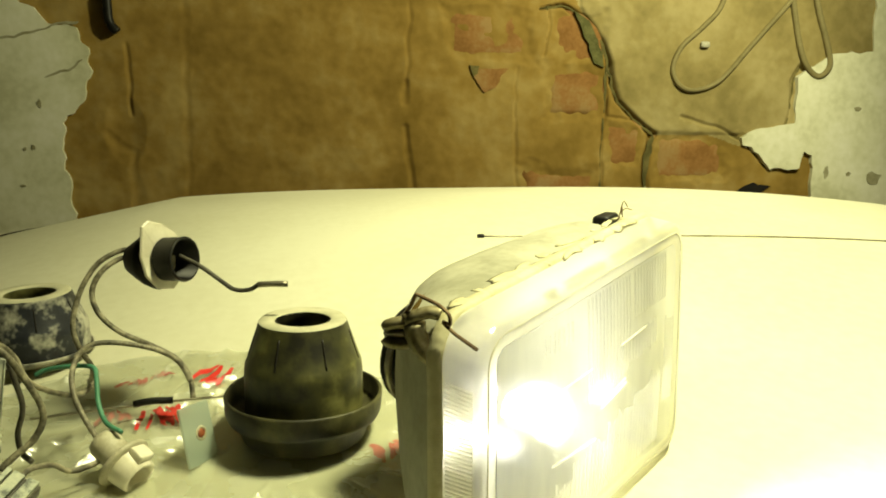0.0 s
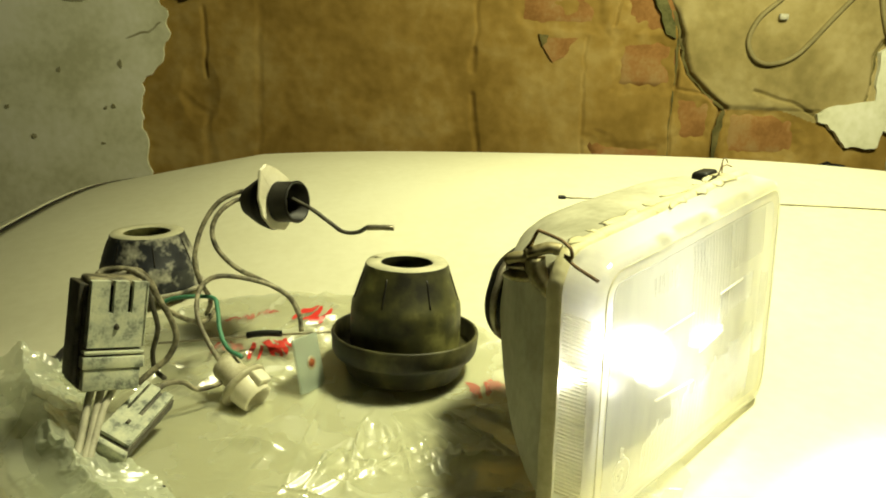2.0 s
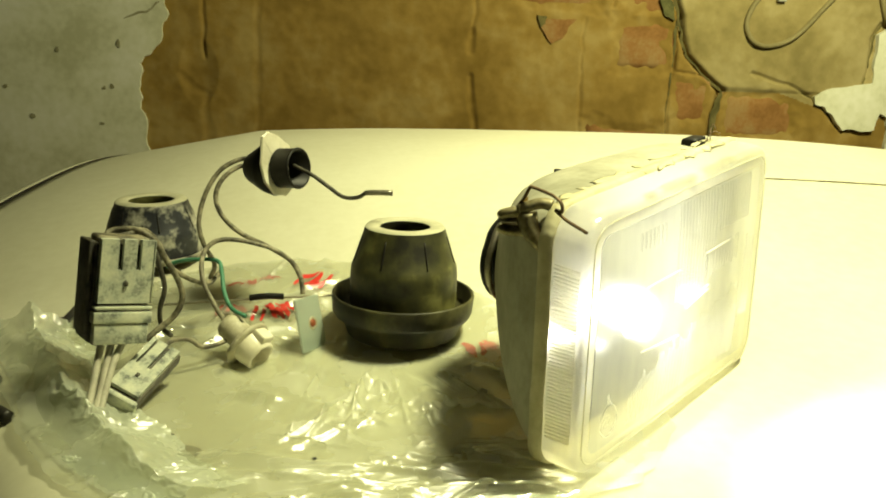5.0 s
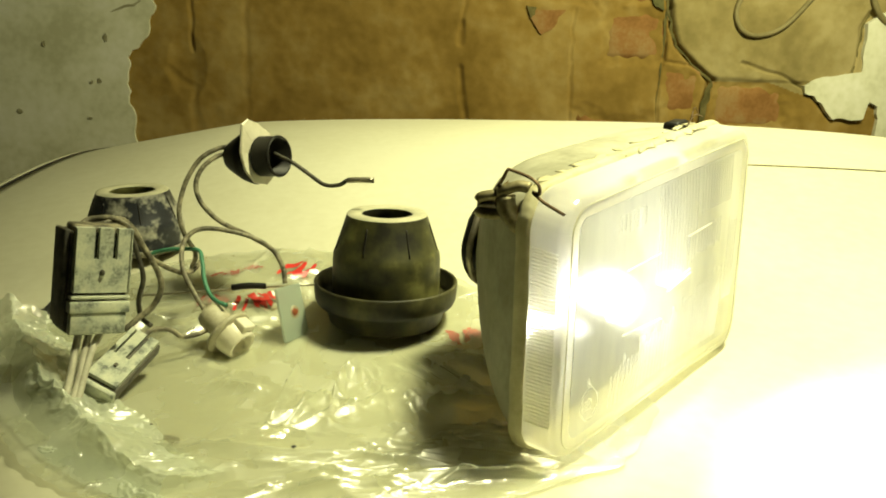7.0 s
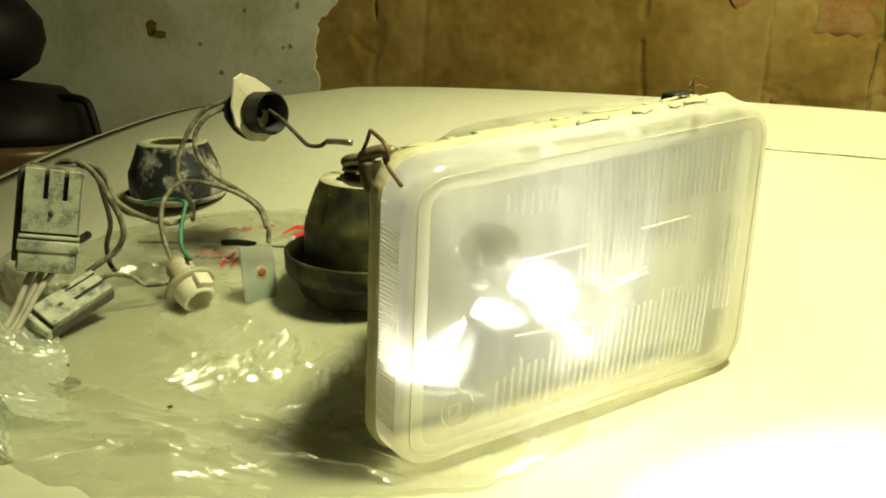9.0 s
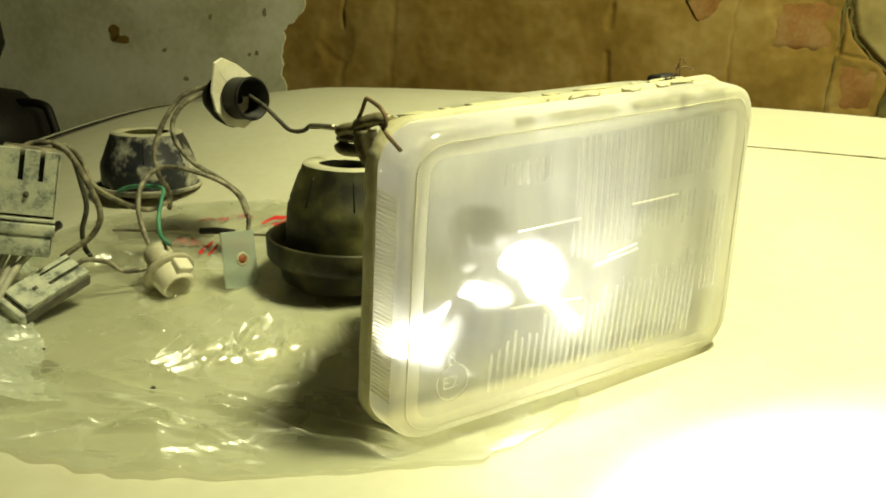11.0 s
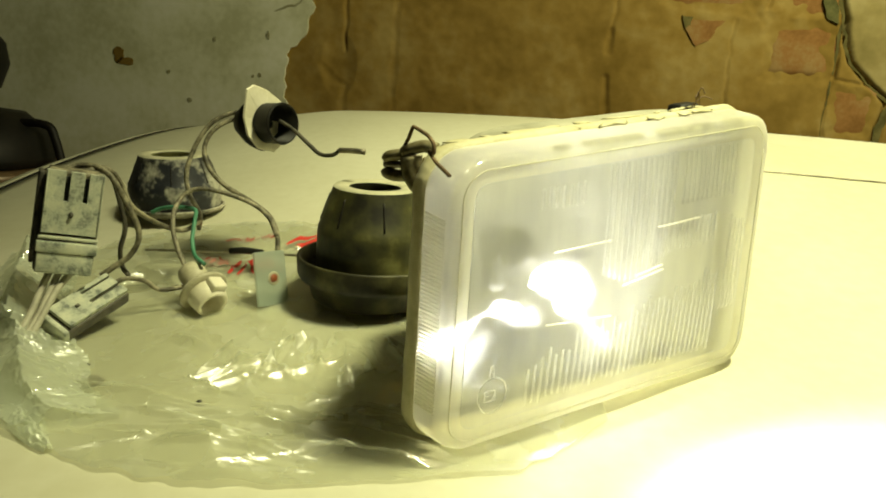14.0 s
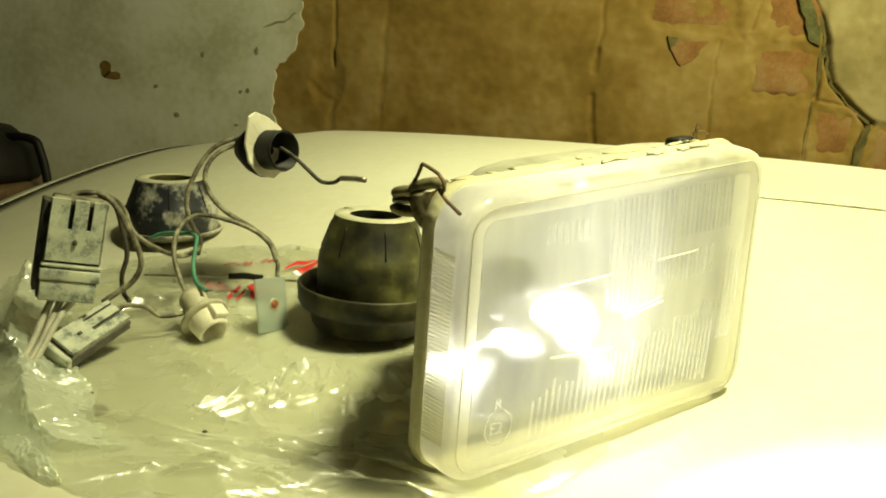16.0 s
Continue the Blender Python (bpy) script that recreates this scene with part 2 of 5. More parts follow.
# ---- mesh helpers ----
def part(name, bm, mat, parent=None, label="", smooth=True):
    me = bpy.data.meshes.new(name)
    bm.normal_update()
    bm.to_mesh(me)
    bm.free()
    me.materials.append(mat)
    for p in me.polygons:
        p.use_smooth = smooth
    ob = new(name, me)
    ob.parent = parent
    if label:
        ob["label"] = label
    return ob


def thing(name, m=None, label="", category="", group="", kind=""):
    ob = new(name)
    ob.empty_display_size = 0.02
    if m is not None:
        ob.matrix_world = m
    return tagged(ob, label, category, group, kind)


def box(x0, y0, z0, x1, y1, z1, bevel=0.0, segments=2):
    bm = bmesh.new()
    bmesh.ops.create_cube(bm, size=1)
    bmesh.ops.scale(bm, vec=(x1 - x0, y1 - y0, z1 - z0), verts=bm.verts)
    bmesh.ops.translate(bm, vec=((x0 + x1) / 2, (y0 + y1) / 2, (z0 + z1) / 2), verts=bm.verts)
    if bevel:
        bmesh.ops.bevel(bm, geom=bm.edges[:], offset=bevel, segments=segments, affect="EDGES", profile=0.5)
    return bm


def revolve(profile, segments=48, wobble=0.0, seed=0, caps=True):
    """Turn (radius, height) pairs round the z axis."""
    bm = bmesh.new()
    rings = []
    for r, z in profile:
        ring = []
        for i in range(segments):
            a = 2 * math.pi * i / segments
            k = 1 + wobble * noise.noise(Vector((math.cos(a) * 1.5 + seed, math.sin(a) * 1.5, z * 30)))
            ring.append(bm.verts.new((r * k * math.cos(a), r * k * math.sin(a), z)))
        rings.append(ring)
    for a, b in zip(rings, rings[1:]):
        for i in range(segments):
            j = (i + 1) % segments
            bm.faces.new((a[i], a[j], b[j], b[i]))
    for ring, flip in ((rings[0], True), (rings[-1], False)):
        if caps and profile[0 if flip else -1][0] > 1e-5:
            bm.faces.new(ring[::-1] if flip else ring)
    bmesh.ops.remove_doubles(bm, verts=bm.verts, dist=1e-6)
    return bm


def smooth_path(points, per=8):
    """Catmull-Rom through the points."""
    p = [Vector(q) for q in points]
    p = [2 * p[0] - p[1], *p, 2 * p[-1] - p[-2]]
    out = []
    for i in range(1, len(p) - 2):
        a, b, c, d = p[i - 1 : i + 3]
        for k in range(per):
            t = k / per
            out.append(0.5 * (2 * b + (c - a) * t + (2 * a - 5 * b + 4 * c - d) * t * t + (3 * b - a - 3 * c + d) * t**3))
    return out + [p[-2]]


def tube(points, radius, sides=10, per=8, flat=1.0):
    """A round (or flattened) wire along a smooth path."""
    path = smooth_path(points, per) if per > 1 else [Vector(q) for q in points]
    bm = bmesh.new()
    rings, up = [], Vector((0.13, 0.21, 0.97)).normalized()
    for i, q in enumerate(path):
        d = (path[min(i + 1, len(path) - 1)] - path[max(i - 1, 0)]).normalized()
        s = d.cross(up)
        s = s.normalized() if s.length > 0.05 else d.orthogonal().normalized()
        up = s.cross(d).normalized()
        rings.append([bm.verts.new(q + radius * (math.cos(a) * s + flat * math.sin(a) * up)) for a in (2 * math.pi * k / sides for k in range(sides))])
    for a, b in zip(rings, rings[1:]):
        for k in range(sides):
            j = (k + 1) % sides
            bm.faces.new((a[k], a[j], b[j], b[k]))
    bm.faces.new(rings[0][::-1])
    bm.faces.new(rings[-1])
    bmesh.ops.recalc_face_normals(bm, faces=bm.faces)
    return bm


def grid(xs, ys, f):
    """A sheet of points f(u, v) over two lists of parameters."""
    bm = bmesh.new()
    v = [[bm.verts.new(f(x, y)) for x in xs] for y in ys]
    for a, b in zip(v, v[1:]):
        for i in range(len(xs) - 1):
            bm.faces.new((a[i], a[i + 1], b[i + 1], b[i]))
    return bm


def spread(a, b, n):
    return [a + (b - a) * i / (n - 1) for i in range(n)]


def thicken(bm, d):
    """Give a sheet a second side, d along its normals, and closed edges."""
    bm.normal_update()
    rim = [e for e in bm.edges if e.is_boundary]
    old = bm.verts[:]
    made = {q: bm.verts.new(q.co + q.normal * d) for q in old}
    for f in bm.faces[:]:
        bm.faces.new([made[q] for q in reversed(f.verts)])
    for e in rim:
        a, b = e.verts
        try:
            bm.faces.new((a, b, made[b], made[a]))
        except ValueError:
            pass
    bmesh.ops.recalc_face_normals(bm, faces=bm.faces)
    return bm


def ragged(points, steps=5, rough=0.012, seed=1):
    """A broken outline: an open line of corners, with noise between them."""
    out = []
    for i, ((x0, z0), (x1, z1)) in enumerate(zip(points, points[1:])):
        for k in range(steps):
            t = k / steps
            w = rough if k else rough * 0.3
            q = Vector((x0 + (x1 - x0) * t, z0 + (z1 - z0) * t, seed))
            out.append((q.x + w * noise.noise(q * 23), q.y + w * noise.noise(q * 23 + Vector((7, 3, 1)))))
    return out + [points[-1]]


def slab(outline, y0, y1):
    """An upright slab with the given outline (x, z) between the depths y0 (front) and y1."""
    bm = bmesh.new()
    front = [bm.verts.new((x, y0, z)) for x, z in outline]
    back = [bm.verts.new((x, y1, z)) for x, z in outline]
    rim = [bm.edges.new((a, b)) for a, b in zip(front, front[1:] + front[:1])]
    bmesh.ops.triangle_fill(bm, edges=rim, use_beauty=True)
    for i in range(len(front)):
        j = (i + 1) % len(front)
        bm.faces.new((front[i], back[i], back[j], front[j]))
    bmesh.ops.recalc_face_normals(bm, faces=bm.faces)
    return bm


def ease(u):
    u = min(1.0, max(0.0, u))
    return u * u * (3 - 2 * u)


# ---- the room ----
WALL_Y = 2.704
X0, X1, Y0, TOP = -3.4, 3.6, -2.6, 2.7


def structure(name, bm, mat, label):
    return tagged(part(name, bm, mat, smooth=False), label, name.split("_")[0], kind="structure")


# unseen room shell; its grey is kept dark to limit bounced light
structure("floor", box(X0, Y0, -0.1, X1, WALL_Y + 0.3, 0), CONCRETE, "grey concrete garage floor")
structure("ceiling", box(X0, Y0, TOP, X1, WALL_Y + 0.3, TOP + 0.12), CONCRETE, "grey concrete garage ceiling")
structure("wall_west", box(X0 - 0.2, Y0, 0, X0, WALL_Y + 0.3, TOP), CONCRETE, "grey rendered garage side wall")
structure("wall_east", box(X1, Y0, 0, X1 + 0.2, WALL_Y + 0.3, TOP), CONCRETE, "grey rendered garage side wall")
structure("wall_south", box(X0, Y0 - 0.2, 0, X1, Y0, TOP), CONCRETE, "grey rendered garage wall")
wall_north = structure("wall_north", box(X0, WALL_Y + 0.034, 0, X1, WALL_Y + 0.3, TOP), CRACK, "old brick wall with broken plaster behind the car")

# main lines of the cracks: corners (x, z), half width, depth
CRACKS = [
    ([(0.78, 1.59), (0.88, 1.60), (0.97, 1.555), (1.05, 1.45), (1.08, 1.34), (1.115, 1.23), (1.20, 1.15), (1.28, 1.09)], 0.020, 0.030),
    ([(1.28, 1.09), (1.255, 1.00), (1.25, 0.70)], 0.030, 0.020),
    ([(1.065, 1.40), (1.065, 1.18)], 0.014, 0.030),
    ([(1.06, 1.16), (1.055, 1.04), (1.05, 0.70)], 0.009, 0.020),
    ([(1.06, 1.17), (1.15, 1.155), (1.20, 1.15)], 0.007, 0.018),
    ([(0.255, 2.2), (0.26, 1.61), (0.25, 1.29)], 0.012, 0.007),
    ([(0.25, 1.30), (0.245, 1.22)], 0.018, 0.014),
    ([(0.235, 1.12), (0.25, 1.03), (0.265, 0.95), (0.26, 0.70)], 0.022, 0.016),
    ([(0.69, 1.36), (0.685, 1.20), (0.70, 0.70)], 0.010, 0.010),
    ([(-0.58, 2.2), (-0.58, 1.59), (-0.60, 0.70)], 0.022, 0.004),
    ([(1.40, 1.165), (1.55, 1.125), (1.67, 1.075), (1.75, 1.005), (1.81, 0.945)], 0.012, 0.022),
    ([(0.815, 1.60), (0.82, 1.50), (0.80, 1.40)], 0.010, 0.020),
    # groove and dark strip put in for the shadow beside the right plaster edge
    ([(1.885, 1.13), (1.897, 1.21), (1.900, 1.31), (1.925, 1.37)], 0.022, 0.032),
    ([(-0.795, 1.42), (-0.79, 1.17)], 0.012, 0.010),
    ([(-0.88, 1.10), (-0.83, 1.05), (-0.79, 1.03), (-0.79, 0.75)], 0.030, 0.007),
]
BRICKS = [
    (0.40, 1.39, 0.755, 1.58), (0.83, 1.37, 1.06, 1.585), (0.82, 1.165, 1.063, 1.36), (1.068, 0.93, 1.245, 1.15),
    (1.285, 0.895, 1.62, 1.09), (0.72, 0.72, 1.05, 0.955), (0.40, 1.60, 0.755, 1.79), (0.80, 1.61, 1.06, 1.80), (0.515, 1.27, 0.60, 1.375),
]
KEEP = (-0.020, -0.004, -0.022, 0.022, -0.006, -0.010, 0.0, 0.0, 0.004)


def line_distance(px, pz, line):
    best = np.full(px.shape, 9.0)
    for (ax, az), (bx, bz) in zip(line, line[1:]):
        t = np.clip(((px - ax) * (bx - ax) + (pz - az) * (bz - az)) / ((bx - ax) ** 2 + (bz - az) ** 2), 0, 1)
        best = np.minimum(best, np.hypot(px - ax - t * (bx - ax), pz - az - t * (bz - az)))
    return best


def field(xs, zs, scale, seed):
    """Noise over a grid of wall points."""
    return np.array([[noise.noise(Vector((x * scale[0], z * scale[1], seed))) for x in xs] for z in zs])


def render_sheet():
    """The mud render: trowel waves, cracks, hollows, and places where it has fallen off the bricks."""
    xs, zs = spread(-1.30, 2.45, 640), spread(0.70, 1.80, 190)
    px, pz = np.meshgrid(np.array(xs), np.array(zs))
    slow, mid, fine = field(xs, zs, (2.3, 2.3), 0), field(xs, zs, (8, 9), 1), field(xs, zs, (30, 34), 2)
    wob, edge = field(xs, zs, (10, 12), 5), field(xs, zs, (6, 7), 4)
    depth = 0.008 * slow + 0.004 * mid + 0.0018 * fine
    for n, (line, wide, deep) in enumerate(CRACKS):
        s = line_distance(px + 0.012 * wob, pz + 0.008 * mid, line)
        w = 0.75 * wide * (1 + 0.5 * slow + 0.7 * edge)
        depth += (1.0 if n < 3 else 0.6) * deep * np.clip(1.3 * (1 - s / np.maximum(w, 0.004)), 0, 1)
    hollow = np.hypot((px + 0.815) / 0.075, (pz - 1.11) / 0.13)
    depth += 0.012 * np.clip(1 - hollow**2, 0, 1)
    right = line_distance(px + 0.01 * wob, pz, CRACKS[0][0] + [(1.30, 1.09), (1.67, 1.08)])
    depth -= 0.010 * ((px > np.interp(-pz, [-1.6, -1.44, -1.23, -1.09], [0.95, 1.06, 1.13, 1.29])) & (pz > 1.09)) * np.clip(right / 0.02, 0, 1)
    bare = np.full(px.shape, -1.0)
    for (a, b, c, d), keep in zip(BRICKS, KEEP):
        inside = np.minimum(np.minimum(px - a, c - px), np.minimum(pz - b, d - pz))
        bare = np.maximum(bare, inside - keep + 0.046 * edge + 0.016 * fine)
    depth += 0.0095 * np.clip(bare / 0.040 + 0.1, 0, 1)
    depth = np.clip(depth, -0.02, 0.032)
    bm = bmesh.new()
    v = [[bm.verts.new((x, WALL_Y + depth[j, i], z)) for i, x in enumerate(xs)] for j, z in enumerate(zs)]
    for j in range(len(zs) - 1):
        for i in range(len(xs) - 1):
            bm.faces.new((v[j][i], v[j][i + 1], v[j + 1][i + 1], v[j + 1][i]))
    return bm


sheet = part("mud_render", render_sheet(), RENDER, wall_north, "brown mud render, cracked and stained")
sheet.data.materials.append(RENDER_PALE)
for face in sheet.data.polygons:
    x, _, z = face.center
    # a paler second coat lies above and beyond the long crack
    if x > np.interp(-z, [-1.8, -1.60, -1.50, -1.36, -1.22, -1.09], [0.86, 0.94, 1.02, 1.07, 1.13, 1.28]) and z > 1.09 - 0.05 * ease((x - 1.5) / 0.2):
        face.material_index = 1
part("mud_render", box(-1.30, WALL_Y + 0.003, 1.80, 2.45, WALL_Y + 0.033, TOP), RENDER, wall_north, smooth=False)
part("mud_render", box(-1.30, WALL_Y + 0.003, 0.0, 2.45, WALL_Y + 0.033, 0.70), RENDER, wall_north, smooth=False)


def ribbon(line, half, deep, seed):
    """A dark ragged strip that paints in the shade of a crack."""
    bm = bmesh.new()
    pts = ragged(line, 7, 0.012, seed)
    rows = []
    for k, (x, z) in enumerate(pts):
        a, b = pts[max(k - 1, 0)], pts[min(k + 1, len(pts) - 1)]
        d = Vector((b[0] - a[0], b[1] - a[1])).normalized()
        w = half * (0.5 + 0.5 * noise.noise(Vector((x * 9, z * 9, seed)))) * (0.2 if k in (0, len(pts) - 1) else 1) + 0.0012
        rows.append([bm.verts.new((x - d.y * w, WALL_Y + deep, z + d.x * w)), bm.verts.new((x + d.y * w, WALL_Y + deep, z - d.x * w))])
    for a, b in zip(rows, rows[1:]):
        bm.faces.new((a[0], a[1], b[1], b[0]))
    bmesh.ops.recalc_face_normals(bm, faces=bm.faces)
    return thicken(bm, 0.002)


for n, (line, half, deep) in enumerate(CRACKS):
    if deep > 0.0195 and n != 13:
        part("crack_dark", ribbon(line, half * (0.75 if n == 1 else 0.45), min(0.010, deep * 0.4), n * 1.7), CRACK, wall_north, smooth=False)


def brick(w, h, seed):
    """A brick face with worn, uneven edges."""
    bm = grid(spread(-w / 2, w / 2, 9), spread(-h / 2, h / 2, 7), lambda x, z: (x, 0.0 + 0.005 * noise.noise(Vector((x * 14, z * 14, seed))) + 0.010 * max(abs(2 * x / w), abs(2 * z / h)) ** 6, z))
    return thicken(bm, -0.02)


for i, (a, b, c, d) in enumerate(BRICKS):
    bm = brick(c - a, d - b, i * 3.7)
    bmesh.ops.translate(bm, vec=((a + c) / 2, WALL_Y + 0.006, (b + d) / 2), verts=bm.verts)
    part("brick", bm, BRICK, wall_north)

LEFT_EDGE = [(-1.02, 0.0), (-1.01, 0.70), (-1.02, 0.88), (-1.04, 1.04), (-1.02, 1.14), (-0.95, 1.22), (-0.925, 1.30), (-0.92, 1.39), (-0.96, 1.48), (-1.04, 1.49), (-1.16, 1.58), (-1.24, 1.80), (-1.22, TOP)]
RIGHT_EDGE = [(2.02, 0.0), (2.01, 0.70), (2.01, 0.83), (2.00, 1.00), (1.965, 1.02), (1.93, 0.945), (1.81, 0.94), (1.75, 1.01), (1.68, 1.05), (1.67, 1.08), (1.72, 1.11), (1.91, 1.14), (1.91, 1.33), (2.06, 1.43), (2.25, 1.44), (2.24, 1.66), (2.30, 1.90), (2.28, TOP)]
left = ragged(LEFT_EDGE, 7, 0.020, 1)
right = ragged(RIGHT_EDGE, 6, 0.016, 2)
part("plaster", slab([(X0, 0.0), *left, (X0, TOP)], WALL_Y - 0.016, WALL_Y + 0.033), PLASTER, wall_north, "white lime plaster with a broken edge", smooth=False)
part("plaster", slab([*right[::-1], (X1, 0.0), (X1, TOP)], WALL_Y - 0.016, WALL_Y + 0.033), PLASTER, wall_north, "white lime plaster with a broken edge", smooth=False)


def blot(cx, cz, w, h, seed, n=14):
    out = []
    for i in range(n):
        a = 2 * math.pi * i / n
        k = 1 + 0.55 * noise.noise(Vector((math.cos(a) * 1.4 + seed, math.sin(a) * 1.4, seed * 3.1)))
        out.append((cx + w * k * math.cos(a), cz + h * k * math.sin(a)))
    return out


CHIPS = [(-1.750, 1.100, 0.024, 0.030), (-1.715, 1.070, 0.040, 0.016), (-1.53, 1.04, 0.008, 0.008), (-1.168, 1.042, 0.007, 0.006), (-1.44, 0.93, 0.009, 0.009), (-1.106, 1.206, 0.006, 0.016),
         (-1.138, 1.048, 0.007, 0.009), (-1.185, 0.907, 0.008, 0.006), (-1.33, 1.18, 0.006, 0.010), (2.072, 0.93, 0.010, 0.026), (2.30, 0.90, 0.035, 0.028), (2.20, 1.20, 0.016, 0.010), (2.18, 0.92, 0.01, 0.01)]
for i, (x, z, w, h) in enumerate(CHIPS):
    part("chipped_spot", slab(blot(x, z, w, h, i + 1), WALL_Y - 0.0185, WALL_Y - 0.010), RENDER if i < 2 else STAIN, wall_north, smooth=False)


part("exposed_brick", slab(ragged([(0.498, 1.362), (0.575, 1.352), (0.655, 1.353), (0.620, 1.303), (0.560, 1.258), (0.530, 1.292), (0.498, 1.362)], 5, 0.010, 6)[:-1], WALL_Y - 0.008, WALL_Y + 0.020), BRICK, wall_north, "triangle of bare red brick", smooth=False)
# dark patch on the upper left corner of the bare brick
part("crack_dark", slab(ragged([(0.498, 1.366), (0.535, 1.362), (0.530, 1.330), (0.512, 1.318), (0.498, 1.366)], 4, 0.008, 3)[:-1], WALL_Y - 0.0095, WALL_Y + 0.020), CRACK, wall_north, smooth=False)
# dark green patch where the long crack widens
part("green_patch", slab(ragged([(0.922, 1.578), (0.985, 1.545), (1.025, 1.470), (1.052, 1.363), (1.012, 1.378), (0.985, 1.440), (0.960, 1.500), (0.922, 1.578)], 6, 0.012, 8)[:-1], WALL_Y - 0.0085, WALL_Y + 0.020), DARK_GREEN, wall_north, "dark green patch beside the crack", smooth=False)
# a proud black slab paints in the shade of a hole
part("hole", slab(ragged([(1.655, 0.838), (1.700, 0.872), (1.745, 0.888), (1.822, 0.872), (1.775, 0.845), (1.730, 0.826), (1.655, 0.838)], 4, 0.010, 4)[:-1], WALL_Y - 0.0085, WALL_Y + 0.020), SOOT, wall_north, "black patch standing in for the shade of a hole in the render", smooth=False)
for line, half in (([(-1.30, 1.432), (-1.221, 1.439), (-1.105, 1.461), (-1.016, 1.494), (-0.95, 1.50)], 0.006), ([(-1.08, 1.30), (-0.985, 1.335), (-0.945, 1.365)], 0.006)):
    part("hairline_crack", ribbon(line, half, -0.0175, half * 400 + line[0][0]), STAIN, wall_north, smooth=False)


def strap(points, r=0.012):
    return tube([(x, WALL_Y - 0.015 - 0.004 * (i % 2), z) for i, (x, z) in enumerate(points)], r, 8, 8, flat=1.0)


cable = thing("hanging_cable", label="dull flat cable looped against the broken wall", category="cable")
part("cable_loop", strap([(1.95, 1.75), (1.86, 1.65), (1.69, 1.46), (1.56, 1.32), (1.46, 1.275), (1.38, 1.29), (1.345, 1.36), (1.38, 1.45), (1.47, 1.53), (1.54, 1.61), (1.58, 1.75)], 0.0100), CABLE, cable)
part("cable_loop", strap([(1.84, 1.75), (1.86, 1.64), (1.90, 1.48), (1.94, 1.38), (2.00, 1.335), (2.045, 1.37), (2.04, 1.44), (1.98, 1.60), (1.94, 1.75)], 0.0125), CABLE, cable)
part("cable_knot", box(1.460, WALL_Y - 0.028, 1.445, 1.498, WALL_Y - 0.010, 1.470, 0.006), WIRE_PALE, cable, "pale paper tie")
stub = thing("pipe_stub", label="dark metal pipe stub hanging on the wall", category="pipe")
part("pipe", tube([(-0.855, WALL_Y - 0.03, 1.75), (-0.845, WALL_Y - 0.03, 1.58), (-0.84, WALL_Y - 0.03, 1.50), (-0.815, WALL_Y - 0.03, 1.465)], 0.017, 10, 8), BLACK, stub)


# ---- the car ----
def hood_z(x, y):
    z = 0.897 + 0.125 * ease((y - 0.02) / 0.75)
    z -= 0.105 * abs(x - 0.15) ** 3 * (0.35 + 0.65 * ease((y + 0.2) / 0.8))
    z -= 1.6 * max(0.0, -0.035 - y) ** 2 if y > -0.30 else 0.1124 + 0.848 * (-0.30 - y)
    s = max(0.0, -0.262 - x - 0.55 * y)
    z -= (14.0 * s * s if s < 0.043 else 0.0259 + 1.2 * (s - 0.043)) * ease((0.10 - y) / 0.08)
    z += 0.009 * ease((x + 0.12) / 0.22) * ease((y - 0.15) / 0.28) * (1 - ease((y - 0.55) / 0.40))
    z -= 0.30 * max(0.0, -0.30 - x) * max(0.0, y - 0.45)
    z -= 0.22 * max(0.0, y - 0.80) ** 2
    return z


def gap_x(y):
    return -0.513 + (y - 0.50) * 0.10


car = thing("car", pose(0, 0, 0), "cream car, its bonnet strewn with headlight parts", "car")
hood = part("bonnet", thicken(grid(spread(0, 1, 120), spread(-0.40, 1.45, 140), lambda u, y: (gap_x(y) + u * (1.25 - gap_x(y)), y, hood_z(gap_x(y) + u * (1.25 - gap_x(y)), y))), -0.004), PAINT, car, "cream painted sheet metal, dusty")


def fender_point(u, y):
    x = gap_x(y) - 0.005 - u * 0.040
    return (x, y, hood_z(gap_x(y), y) - 0.003 - 0.006 * u - 0.014 * u * u)


part("fender", thicken(grid(spread(0, 1, 10), spread(-0.40, 1.45, 80), fender_point), -0.004), PAINT, car, "cream painted fender edge")
part("edge_trim", tube([(gap_x(y) - 0.046, y, fender_point(1, y)[2] + 0.001) for y in spread(-0.40, 1.45, 24)], 0.0042, 8, 3), BLACK, car, "black rubber edge strip")
part("panel_gap", tube([(gap_x(y) - 0.0025, y, hood_z(gap_x(y), y) - 0.0012) for y in spread(-0.40, 1.45, 24)], 0.0026, 8, 3), BLACK, car, "dark gap beside the bonnet")


def skirt():
    """The car's flanks under the bonnet, down to the floor."""
    bm = bmesh.new()
    loop = [(gap_x(y) - 0.056, y) for y in spread(-0.40, 1.45, 20)] + [(x, 1.45) for x in spread(-0.60, 1.25, 16)] + [(1.25, y) for y in spread(1.40, -0.40, 16)] + [(x, -0.40) for x in spread(1.2, -0.36, 16)]
    rows = [[bm.verts.new((x, y, hood_z(x, y) - 0.03 if k == 0 else (0.5, 0.12)[k - 1])) for x, y in loop] for k in range(3)]
    for a, b in zip(rows, rows[1:]):
        for i in range(len(loop)):
            j = (i + 1) % len(loop)
            bm.faces.new((a[i], b[i], b[j], a[j]))
    bmesh.ops.recalc_face_normals(bm, faces=bm.faces)
    return bm


